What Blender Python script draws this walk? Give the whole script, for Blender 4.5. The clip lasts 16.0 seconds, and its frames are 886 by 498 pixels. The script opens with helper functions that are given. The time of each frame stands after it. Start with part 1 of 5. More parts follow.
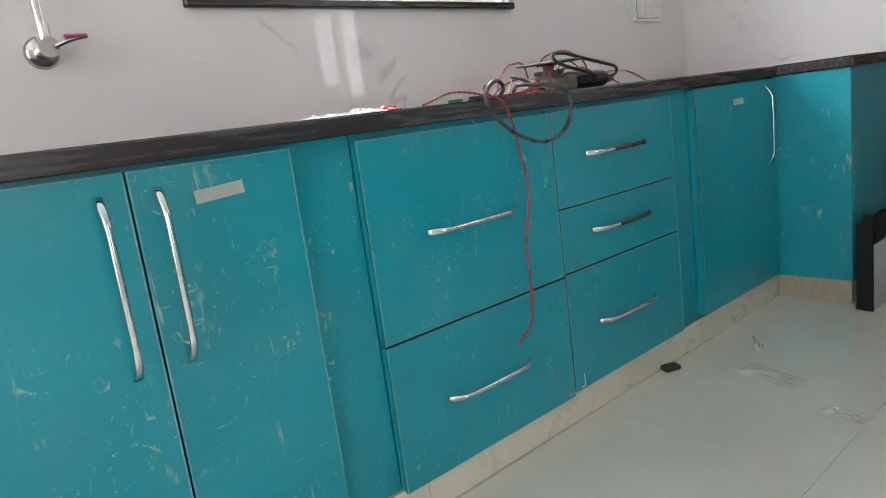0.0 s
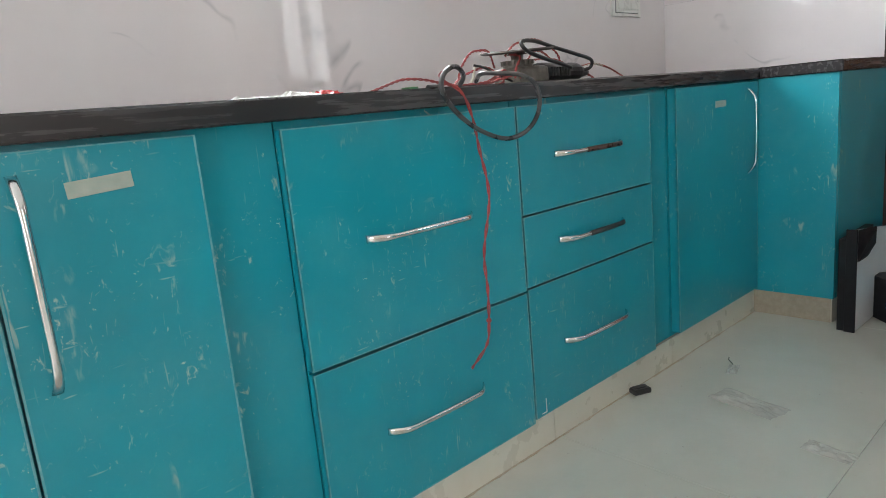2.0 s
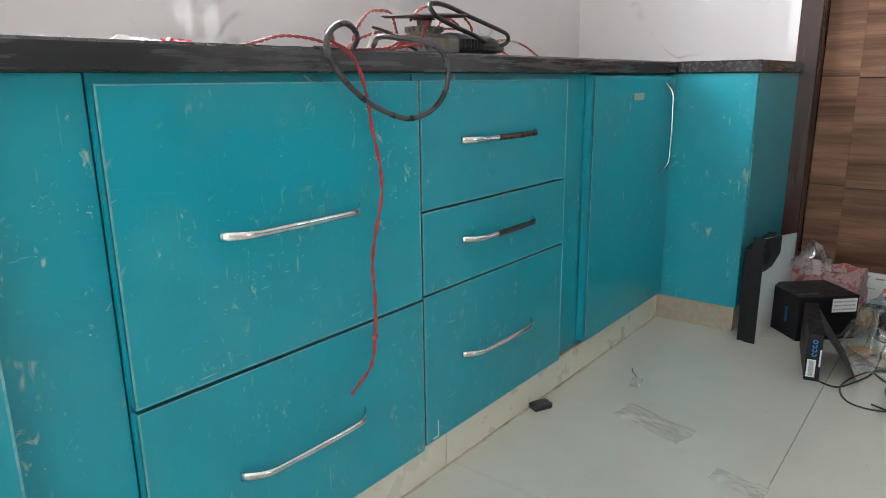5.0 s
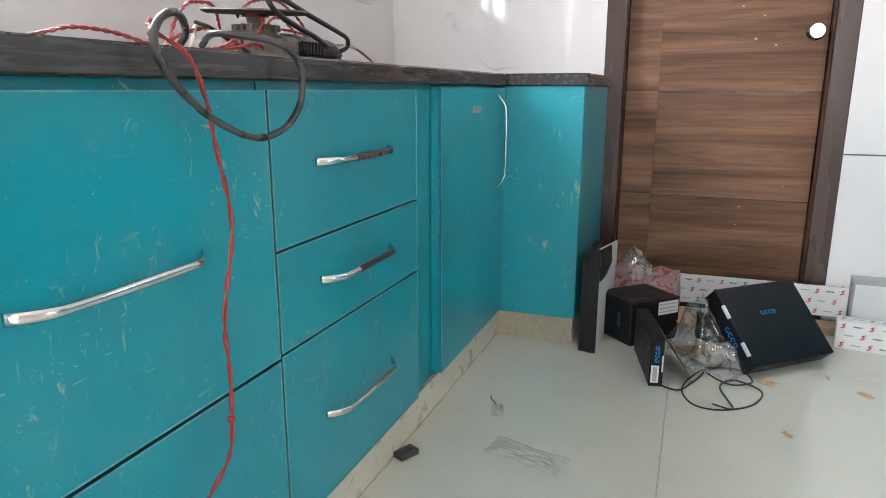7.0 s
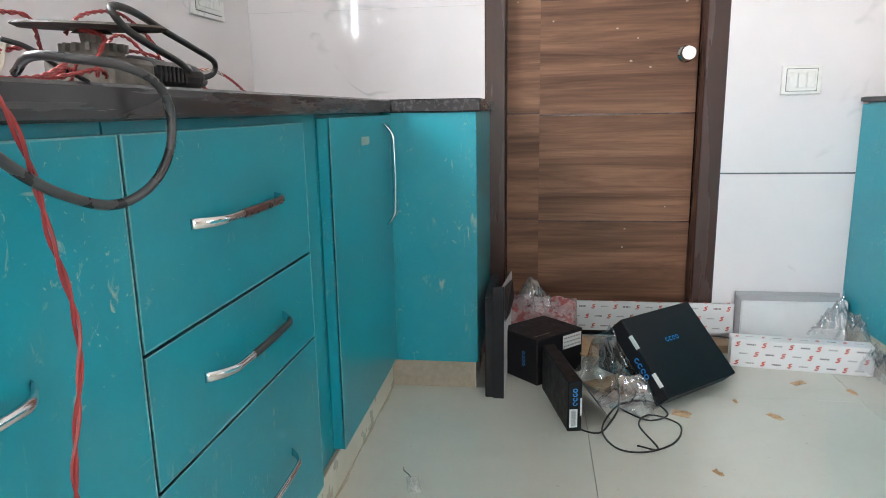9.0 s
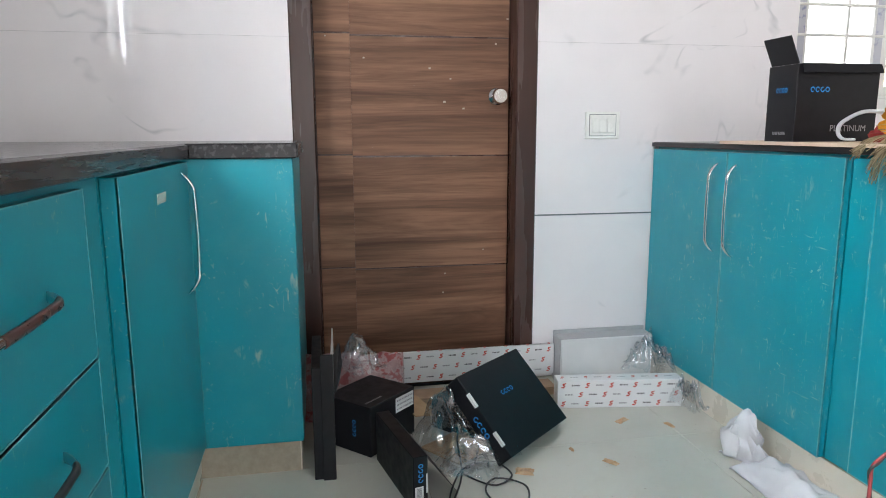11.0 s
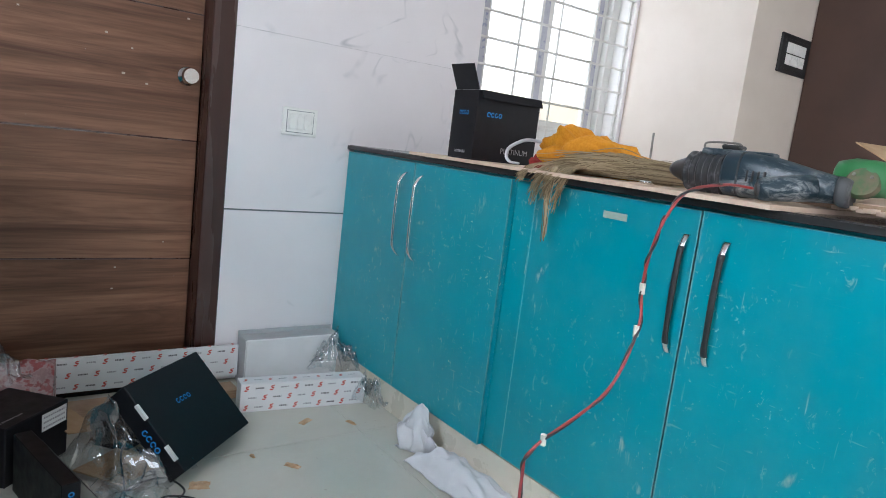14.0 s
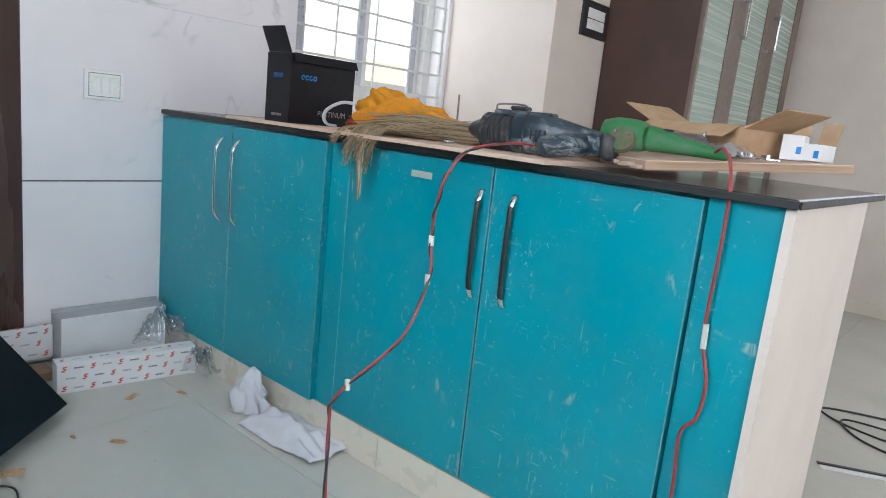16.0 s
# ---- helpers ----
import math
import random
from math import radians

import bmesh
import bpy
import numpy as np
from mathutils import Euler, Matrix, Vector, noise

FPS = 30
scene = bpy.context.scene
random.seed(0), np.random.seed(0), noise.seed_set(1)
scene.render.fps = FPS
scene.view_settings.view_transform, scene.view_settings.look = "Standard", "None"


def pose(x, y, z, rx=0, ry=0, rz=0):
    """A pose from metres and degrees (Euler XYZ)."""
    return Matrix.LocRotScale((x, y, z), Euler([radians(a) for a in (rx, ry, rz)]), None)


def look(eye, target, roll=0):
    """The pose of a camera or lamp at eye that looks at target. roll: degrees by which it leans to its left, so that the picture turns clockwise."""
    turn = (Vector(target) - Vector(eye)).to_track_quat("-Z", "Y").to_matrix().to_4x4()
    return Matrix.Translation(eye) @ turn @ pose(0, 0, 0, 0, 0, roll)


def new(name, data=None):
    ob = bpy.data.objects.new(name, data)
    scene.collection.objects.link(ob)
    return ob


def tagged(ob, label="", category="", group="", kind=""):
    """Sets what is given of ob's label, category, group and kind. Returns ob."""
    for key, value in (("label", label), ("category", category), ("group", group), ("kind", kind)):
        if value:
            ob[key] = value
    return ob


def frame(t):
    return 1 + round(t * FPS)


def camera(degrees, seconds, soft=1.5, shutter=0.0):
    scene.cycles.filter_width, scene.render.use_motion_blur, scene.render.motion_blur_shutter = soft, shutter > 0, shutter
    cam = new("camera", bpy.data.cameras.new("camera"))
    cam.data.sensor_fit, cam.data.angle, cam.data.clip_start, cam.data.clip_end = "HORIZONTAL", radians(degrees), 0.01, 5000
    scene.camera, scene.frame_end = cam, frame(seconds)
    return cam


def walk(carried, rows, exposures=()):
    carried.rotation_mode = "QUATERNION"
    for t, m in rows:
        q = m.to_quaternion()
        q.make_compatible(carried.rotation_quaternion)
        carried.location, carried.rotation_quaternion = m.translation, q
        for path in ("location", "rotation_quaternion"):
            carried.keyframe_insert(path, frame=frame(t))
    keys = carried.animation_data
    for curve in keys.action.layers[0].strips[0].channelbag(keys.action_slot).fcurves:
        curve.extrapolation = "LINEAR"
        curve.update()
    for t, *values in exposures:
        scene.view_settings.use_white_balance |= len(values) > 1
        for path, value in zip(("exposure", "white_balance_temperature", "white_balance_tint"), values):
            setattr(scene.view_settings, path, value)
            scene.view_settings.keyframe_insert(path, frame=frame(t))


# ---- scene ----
cam = camera(66.9, 16.0, 0.95)
PATH = [
    (0, (5.444, 3.024, 0.854), (6.713, 4.522, 0.47), -7.5),
    (0.5, (5.48, 3.057, 0.865), (6.76, 4.545, 0.481), -7.2),
    (1, (5.526, 3.094, 0.868), (6.822, 4.568, 0.481), -6.5),
    (1.5, (5.578, 3.12, 0.857), (6.888, 4.578, 0.462), -5.5),
    (2, (5.615, 3.138, 0.836), (6.942, 4.579, 0.432), -5.3),
    (2.5, (5.662, 3.157, 0.833), (7.012, 4.572, 0.416), -4.6),
    (3, (5.7, 3.18, 0.839), (7.055, 4.584, 0.4), -3.1),
    (3.2, (5.713, 3.177, 0.833), (7.071, 4.581, 0.402), -2.9),
    (5.3, (5.82, 3.332, 0.826), (7.396, 4.459, 0.328), -0.1),
    (5.5, (5.83, 3.359, 0.815), (7.452, 4.419, 0.319), 0.2),
    (6, (5.858, 3.416, 0.814), (7.561, 4.343, 0.324), 0.9),
    (6.5, (5.887, 3.466, 0.824), (7.666, 4.244, 0.347), 0.3),
    (7, (5.914, 3.518, 0.829), (7.736, 4.2, 0.368), 0.0),
    (7.5, (5.941, 3.562, 0.829), (7.795, 4.161, 0.38), 0.2),
    (8, (5.981, 3.613, 0.825), (7.858, 4.152, 0.393), 0.2),
    (8.2, (6.003, 3.634, 0.825), (7.894, 4.125, 0.396), 0.2),
    (10.3, (6.273, 3.772, 0.897), (8.225, 3.624, 0.541), -1.6),
    (10.5, (6.288, 3.792, 0.888), (8.245, 3.572, 0.538), -1.0),
    (11, (6.32, 3.786, 0.905), (8.258, 3.433, 0.562), -0.2),
    (11.5, (6.344, 3.79, 0.903), (8.246, 3.266, 0.576), 0.8),
    (12, (6.36, 3.786, 0.899), (8.21, 3.093, 0.588), 1.9),
    (12.5, (6.375, 3.79, 0.905), (8.163, 2.948, 0.595), 2.7),
    (13, (6.385, 3.788, 0.908), (8.102, 2.81, 0.601), 3.8),
    (13.5, (6.381, 3.78, 0.91), (8.029, 2.688, 0.604), 5.2),
    (14, (6.367, 3.771, 0.914), (7.952, 2.591, 0.605), 6.9),
    (14.5, (6.349, 3.768, 0.915), (7.878, 2.515, 0.609), 8.2),
    (15, (6.321, 3.759, 0.922), (7.784, 2.426, 0.629), 8.0),
    (15.5, (6.29, 3.754, 0.933), (7.671, 2.337, 0.646), 7.0),
    (16, (6.257, 3.754, 0.933), (7.527, 2.256, 0.557), 6.1),
]
EXPOSURES = [(0.0, -0.06, 6550, 10), (3.0, 0.08, 6550, 10), (5.5, 0.29, 6550, 10), (7.5, 0.40, 6550, 10), (11.0, 0.10, 6350, 10), (13.0, -0.18, 6100, 10), (16.0, -0.28, 6000, 10)]
walk(cam, [(t, look(eye, target, roll)) for t, eye, target, roll in PATH], EXPOSURES)

# ---- world, sun, large lights ----
world = bpy.data.worlds.new("sky")
scene.world = world
world.use_nodes = True
wn = world.node_tree
sky = wn.nodes.new("ShaderNodeTexSky")
sky.sky_type, sky.sun_disc = "NISHITA", False
sky.sun_elevation, sky.sun_rotation = radians(50), radians(200)
wn.links.new(sky.outputs[0], wn.nodes["Background"].inputs[0])
wn.nodes["Background"].inputs[1].default_value = 0.12
sun = new("sun", bpy.data.lights.new("sun", "SUN"))
sun.data.energy, sun.data.angle, sun.data.color = 1.0, radians(15), (1.0, 0.96, 0.9)
sun.matrix_basis = look((20, 20, 30), (6, 0, 0))


def area(name, eye, target, w, h, watts, color=(1, 1, 1)):
    lamp = new(name, bpy.data.lights.new(name, "AREA"))
    lamp.data.shape, lamp.data.size, lamp.data.size_y = "RECTANGLE", w, h
    lamp.data.energy, lamp.data.color = watts, color
    lamp.matrix_basis = look(eye, target)
    return lamp


WALL_X, WALL_Y, FACE_A, FACE_B, TOP_A, TOP_B = 8.612, 4.75, 4.113, 2.57, 0.88, 0.868
CEIL = 2.75
area("daylight_window_sink", (6.5, WALL_Y + 0.55, 1.9), (6.5, 0, 1.9), 3.2, 2.2, 520, (0.90, 0.95, 1.0))
area("daylight_window_side", (WALL_X + 0.55, 1.9, 1.7), (0, 1.9, 1.7), 2.6, 2.4, 66, (0.92, 0.96, 1.0))
# Added fill behind an invented north opening, brightening the far south wall.
area("fill_north", (4.05, WALL_Y + 0.35, 1.3), (5.6, -1.0, 1.2), 1.3, 2.0, 58, (0.96, 0.97, 1.0))
# Added fill for the sink side fronts; no balcony is known here.
area("fill_south", (5.7, -1.59, 1.3), (5.9, 4, 1.0), 1.4, 2.0, 20, (0.95, 0.97, 1.0))
# Added fill for light arriving from behind the camera; its source is unseen.
area("fill_west", (2.75, 2.85, 1.3), (9, 3.2, 0.9), 1.3, 2.0, 42, (0.95, 0.97, 1.0))


# ---- materials ----
def material(name, color, rough=0.5, metal=0.0, spec=0.5, coat=0.0):
    m = bpy.data.materials.new(name)
    m.use_nodes = True
    b = m.node_tree.nodes["Principled BSDF"]
    b.inputs["Base Color"].default_value = (*color, 1)
    b.inputs["Roughness"].default_value = rough
    b.inputs["Metallic"].default_value = metal
    b.inputs["Specular IOR Level"].default_value = spec
    b.inputs["Coat Weight"].default_value = coat
    return m


class Nodes:
    """Short hand for wiring a material."""

    def __init__(self, m):
        self.t = m.node_tree
        self.b = self.t.nodes["Principled BSDF"]
        self.co = self.t.nodes.new("ShaderNodeTexCoord").outputs["Object"]

    def link(self, a, b):
        self.t.links.new(a, b)

    def mapped(self, scale=(1, 1, 1), rot=(0, 0, 0), shift=False):
        n = self.t.nodes.new("ShaderNodeMapping")
        n.inputs["Scale"].default_value = scale
        n.inputs["Rotation"].default_value = rot
        self.link(self.co, n.inputs[0])
        if shift:
            info = self.t.nodes.new("ShaderNodeObjectInfo")
            mul = self.t.nodes.new("ShaderNodeMath")
            mul.operation = "MULTIPLY"
            mul.inputs[1].default_value = 37.0
            self.link(info.outputs["Random"], mul.inputs[0])
            self.link(mul.outputs[0], n.inputs["Location"])
        return n.outputs[0]

    def noise(self, vec, scale, detail=4, rough=0.55, dist=0.0):
        n = self.t.nodes.new("ShaderNodeTexNoise")
        n.inputs["Scale"].default_value, n.inputs["Detail"].default_value = scale, detail
        n.inputs["Roughness"].default_value, n.inputs["Distortion"].default_value = rough, dist
        self.link(vec, n.inputs["Vector"])
        return n.outputs["Fac"]

    def ramp(self, fac, a, b, lo=0.0, hi=1.0):
        n = self.t.nodes.new("ShaderNodeMapRange")
        n.inputs[1].default_value, n.inputs[2].default_value = a, b
        n.inputs[3].default_value, n.inputs[4].default_value = lo, hi
        self.link(fac, n.inputs[0])
        return n.outputs[0]

    def math(self, op, a, b=None):
        n = self.t.nodes.new("ShaderNodeMath")
        n.operation = op
        for i, v in enumerate((a, b)):
            if v is None:
                continue
            if isinstance(v, (int, float)):
                n.inputs[i].default_value = v
            else:
                self.link(v, n.inputs[i])
        return n.outputs[0]

    def mix(self, fac, a, b):
        n = self.t.nodes.new("ShaderNodeMix")
        n.data_type = "RGBA"
        for sock, v in ((n.inputs[0], fac), (n.inputs[6], a), (n.inputs[7], b)):
            if isinstance(v, tuple):
                sock.default_value = (*v, 1)
            elif isinstance(v, (int, float)):
                sock.default_value = v
            else:
                self.link(v, sock)
        return n.outputs[2]

    def color(self, c):
        self.link(c, self.b.inputs["Base Color"])

    def rough(self, r):
        self.link(r, self.b.inputs["Roughness"])

    def bump(self, h, strength=0.2, dist=0.002):
        n = self.t.nodes.new("ShaderNodeBump")
        n.inputs["Strength"].default_value, n.inputs["Distance"].default_value = strength, dist
        self.link(h, n.inputs["Height"])
        self.link(n.outputs[0], self.b.inputs["Normal"])


def speckled(name, color, second, scale, rough=0.5, metal=0.0, bump=0.15, lo=0.35, hi=0.65, stretch=(1, 1, 1)):
    m = material(name, color, rough, metal)
    n = Nodes(m)
    v = n.mapped(stretch)
    f = n.noise(v, scale, 5)
    g = n.noise(v, scale * 0.13, 3)
    k = n.math("ADD", n.math("MULTIPLY", n.ramp(f, lo, hi), 0.6), n.math("MULTIPLY", n.ramp(g, 0.3, 0.7), 0.4))
    n.color(n.mix(k, color, second))
    n.rough(n.ramp(f, 0.3, 0.7, max(rough - 0.08, 0.02), min(rough + 0.1, 1)))
    if bump:
        n.bump(f, bump)
    return m


def teal_laminate(name):
    m = material(name, (0.004, 0.23, 0.31), 0.32)
    n = Nodes(m)
    v = n.mapped(shift=True)
    base = n.mix(n.ramp(n.noise(v, 2.5, 3), 0.3, 0.7), (0.003, 0.262, 0.335), (0.006, 0.310, 0.385))
    # glue smears, scratches and specks in loose patches
    patch = n.ramp(n.noise(v, 5.5, 3), 0.46, 0.66)
    smear = n.ramp(n.noise(n.mapped((1, 1, 0.6), (0.2, 0.7, 0.1), True), 50, 4, 0.68, 1.0), 0.61, 0.715)
    scratch = n.ramp(n.noise(n.mapped((1, 1, 0.10), (0.0, 0.6, 0.0), True), 150, 1, 0.4, 0.25), 0.735, 0.80)
    scratch2 = n.ramp(n.noise(n.mapped((0.12, 1, 1), (0.0, 0.45, 0.0), True), 130, 1, 0.4, 0.25), 0.74, 0.80)
    speck = n.math("MULTIPLY", n.ramp(n.noise(v, 95, 3, 0.6, 0.6), 0.675, 0.73), n.math("ADD", n.math("MULTIPLY", patch, 0.9), 0.12))
    k = n.math("MAXIMUM", n.math("MULTIPLY", patch, smear), n.math("MULTIPLY", n.math("MAXIMUM", scratch, scratch2), n.math("ADD", n.math("MULTIPLY", patch, 0.6), 0.05)))
    # a few wide wiped smudges with streaks inside
    wipe = n.math("MULTIPLY", n.ramp(n.noise(n.mapped((1, 1, 1), (0, 0, 0), True), 9, 2, 0.5, 0.8), 0.66, 0.72), n.ramp(n.noise(n.mapped((1, 1, 0.25), (0.0, 0.9, 0.0), True), 75, 3, 0.6, 0.6), 0.50, 0.66))
    k = n.math("MAXIMUM", n.math("MAXIMUM", k, speck), n.math("MULTIPLY", wipe, 0.6))
    dust = n.math("MULTIPLY", n.ramp(n.noise(v, 9, 6, 0.7), 0.45, 0.8), 0.05)
    k2 = n.math("MINIMUM", n.math("ADD", n.math("MULTIPLY", k, 0.9), dust), 0.9)
    n.color(n.mix(k2, base, (0.56, 0.60, 0.49)))
    n.rough(n.ramp(k2, 0, 0.6, 0.28, 0.7))
    n.bump(n.noise(v, 160, 2), 0.05, 0.001)
    return m


def marble(name):
    m = material(name, (0.80, 0.78, 0.78), 0.03)
    n = Nodes(m)
    v = n.mapped((1, 1, 1), (0.5, 0.6, 0.4))
    w = n.noise(v, 1.5, 2.5, 0.5, 1.4)
    vein = n.ramp(n.math("ABSOLUTE", n.math("SUBTRACT", w, 0.5)), 0.0, 0.010, 1, 0)
    gate = n.ramp(n.noise(n.mapped((1, 1, 1), (1, 0, 0.3)), 4.6, 3), 0.54, 0.70)
    soft = n.ramp(n.noise(v, 2.2, 4), 0.35, 0.7)
    base = n.mix(soft, (0.83, 0.79, 0.80), (0.77, 0.735, 0.75))
    n.color(n.mix(n.math("MULTIPLY", n.math("MULTIPLY", vein, gate), 0.62), base, (0.34, 0.35, 0.37)))
    return m


def floor_tile(name):
    m = material(name, (0.6, 0.61, 0.54), 0.12)
    n = Nodes(m)
    v = n.mapped()
    a = n.ramp(n.noise(v, 1.8, 5, 0.6, 0.5), 0.3, 0.7)
    base = n.mix(a, (0.545, 0.535, 0.47), (0.62, 0.605, 0.54))
    dirt = n.ramp(n.noise(v, 3.3, 7, 0.75), 0.5, 0.8)
    specks = n.ramp(n.noise(v, 60, 3), 0.70, 0.76)
    base = n.mix(n.math("MULTIPLY", dirt, 0.25), base, (0.42, 0.40, 0.34))
    n.color(n.mix(n.math("MULTIPLY", specks, 0.5), base, (0.30, 0.27, 0.22)))
    n.rough(n.ramp(dirt, 0, 1, 0.10, 0.35))
    return m


def walnut(name):
    m = material(name, (0.16, 0.08, 0.045), 0.5, 0.0, 0.3)
    n = Nodes(m)
    v = n.mapped((1, 0.035, 1), (0, 0, 0), True)
    g = n.noise(v, 70, 7, 0.66, 0.9)
    big = n.noise(n.mapped((1, 0.07, 1), (0, 0, 0), True), 13, 5, 0.62, 0.7)
    c = n.mix(n.ramp(big, 0.33, 0.66), (0.100, 0.042, 0.023), (0.318, 0.163, 0.096))
    c = n.mix(n.math("MULTIPLY", n.ramp(g, 0.46, 0.66), 0.42), c, (0.062, 0.028, 0.018))
    fleck = n.ramp(n.noise(n.mapped(), 55, 2), 0.77, 0.80)
    n.color(n.mix(n.math("MULTIPLY", fleck, 0.35), c, (0.5, 0.45, 0.4)))
    n.bump(g, 0.12, 0.0008)
    return m


TEAL = teal_laminate("teal_laminate")
TEAL_EDGE = speckled("pale_laminate_edge", (0.02, 0.29, 0.345), (0.22, 0.45, 0.47), 60, 0.4)
GRANITE = speckled("black_granite", (0.012, 0.011, 0.012), (0.045, 0.042, 0.045), 120, 0.16, 0, 0.03)
GRANITE_EDGE = speckled("dusty_granite_edge", (0.011, 0.009, 0.011), (0.085, 0.078, 0.08), 90, 0.24, 0, 0.04, 0.52, 0.82, (0.06, 1, 1))
GRANITE_WET = speckled("polished_granite_edge", (0.006, 0.005, 0.006), (0.040, 0.037, 0.038), 90, 0.38, 0, 0.05, 0.55, 0.82, (0.06, 1, 1))
GRANITE_RAW = speckled("unpolished_granite_edge", (0.016, 0.015, 0.016), (0.10, 0.095, 0.095), 60, 0.6, 0, 0.2, 0.55, 0.75)
MARBLE = marble("white_marble_tile")
GROUT = speckled("tile_grout", (0.10, 0.12, 0.13), (0.2, 0.22, 0.22), 80, 0.8)
FLOOR_TILE = floor_tile("vitrified_floor_tile")
FLOOR_GROUT = speckled("floor_grout", (0.36, 0.35, 0.31), (0.46, 0.44, 0.39), 90, 0.85)
PLINTH = speckled("cream_plinth_tile", (0.71, 0.65, 0.55), (0.66, 0.59, 0.48), 12, 0.3, 0, 0.05, 0.5, 0.8)
PAINT = speckled("cream_wall_paint", (0.73, 0.645, 0.57), (0.68, 0.595, 0.52), 6, 0.75, 0, 0.08)
CEILING = speckled("white_ceiling_paint", (0.8, 0.8, 0.78), (0.75, 0.75, 0.73), 5, 0.85)
WALNUT = walnut("walnut_laminate")
FRAME_WOOD = speckled("dark_brown_polish", (0.034, 0.013, 0.010), (0.060, 0.024, 0.018), 14, 0.28, 0, 0.08, 0.35, 0.65, (1, 1, 0.1))
CHROME = speckled("scuffed_chrome", (0.78, 0.78, 0.78), (0.60, 0.60, 0.60), 50, 0.14, 1.0, 0.04)
BROWN_INLAY = speckled("brown_handle_inlay", (0.055, 0.020, 0.016), (0.075, 0.028, 0.022), 60, 0.3)
FILM = speckled("protective_film", (0.62, 0.62, 0.58), (0.75, 0.74, 0.70), 40, 0.35, 0, 0.3)
WHITE_PLASTIC = speckled("white_switch_plastic", (0.84, 0.83, 0.80), (0.79, 0.78, 0.75), 20, 0.3, 0, 0.0)
BLACK_PLASTIC = speckled("black_plastic", (0.015, 0.014, 0.015), (0.03, 0.03, 0.03), 60, 0.4)
UPVC = speckled("white_window_profile", (0.72, 0.71, 0.68), (0.62, 0.61, 0.59), 15, 0.35, 0, 0.02)
STICKER_FILM = speckled("printed_profile_film", (0.50, 0.50, 0.52), (0.16, 0.17, 0.32), 30, 0.4, 0, 0, 0.58, 0.66)
REVEAL = speckled("white_reveal_plaster", (0.80, 0.78, 0.76), (0.74, 0.72, 0.70), 12, 0.6, 0, 0.06)
GRILLE = speckled("white_grille_paint", (0.72, 0.71, 0.68), (0.6, 0.58, 0.55), 40, 0.45, 0, 0.05)
CARTON_BLACK = speckled("black_printed_carton", (0.004, 0.004, 0.006), (0.010, 0.010, 0.013), 35, 0.42, 0, 0.08)
CARTON_BLACK.node_tree.nodes["Principled BSDF"].inputs["Specular IOR Level"].default_value = 0.3
CARTON_BROWN = speckled("brown_cardboard", (0.46, 0.31, 0.18), (0.38, 0.245, 0.135), 30, 0.8, 0, 0.12)
CARTON_WHITE = speckled("white_carton", (0.76, 0.755, 0.76), (0.68, 0.675, 0.68), 9, 0.55, 0, 0.05)
INK_BLUE = material("blue_print", (0.01, 0.22, 0.60), 0.4)
INK_RED = material("red_print", (0.55, 0.05, 0.03), 0.5)
INK_GREY = material("grey_print", (0.33, 0.32, 0.33), 0.5)
INK_DARK = material("dark_print", (0.06, 0.05, 0.06), 0.5)
INK_WHITE = material("white_label", (0.75, 0.75, 0.74), 0.5)
CABLE_RED = speckled("red_wire_insulation", (0.28, 0.024, 0.028), (0.40, 0.065, 0.060), 30, 0.4)
CABLE_BLACK = speckled("black_cable_rubber", (0.012, 0.012, 0.013), (0.03, 0.03, 0.03), 40, 0.4)
CABLE_GREY = speckled("grey_cable_sheath", (0.014, 0.014, 0.016), (0.075, 0.072, 0.075), 16, 0.28)
CABLE_WHITE = speckled("white_tape", (0.62, 0.58, 0.48), (0.7, 0.68, 0.6), 30, 0.5)
TAPE = speckled("old_masking_tape", (0.33, 0.40, 0.35), (0.44, 0.48, 0.42), 50, 0.6)
STEEL = speckled("dusty_cast_metal", (0.30, 0.28, 0.25), (0.16, 0.14, 0.12), 40, 0.5, 0.6, 0.2)
DISC = speckled("grinding_disc", (0.045, 0.032, 0.028), (0.10, 0.08, 0.07), 70, 0.7, 0, 0.3)
TISSUE = speckled("white_foam_sheet", (0.66, 0.66, 0.69), (0.60, 0.60, 0.63), 20, 0.8, 0, 0.2)
ORANGE = speckled("mustard_cloth", (0.70, 0.29, 0.010), (0.56, 0.21, 0.006), 160, 0.85, 0, 0.35)
STRAW = material("dry_broom_grass", (0.4, 0.32, 0.2), 0.7)
sn = Nodes(STRAW)
blade = sn.t.nodes.new("ShaderNodeNewGeometry").outputs["Random Per Island"]
sn.color(sn.mix(blade, (0.15, 0.105, 0.055), (0.47, 0.365, 0.225)))
DRILL_BLUE = material("dusty_blue_tool_casing", (0.010, 0.028, 0.042), 0.4)
dn = Nodes(DRILL_BLUE)
dust = dn.math("MULTIPLY", dn.ramp(dn.noise(dn.mapped((0.6, 1, 1.5)), 34, 6, 0.68, 0.8), 0.47, 0.66), dn.ramp(dn.noise(dn.mapped(), 11, 3), 0.42, 0.62))
dn.color(dn.mix(dn.math("MULTIPLY", dust, 0.85), (0.010, 0.028, 0.042), (0.42, 0.44, 0.44)))
dn.rough(dn.ramp(dust, 0, 0.6, 0.34, 0.85))
dn.bump(dust, 0.2, 0.0006)
GEAR_DUST = speckled("dust_caked_gear_cover", (0.035, 0.11, 0.035), (0.16, 0.12, 0.08), 45, 0.75, 0, 0.4, 0.40, 0.60)
RUBBER = speckled("dusty_black_rubber", (0.007, 0.008, 0.010), (0.20, 0.20, 0.205), 42, 0.5, 0, 0.25, 0.58, 0.76)
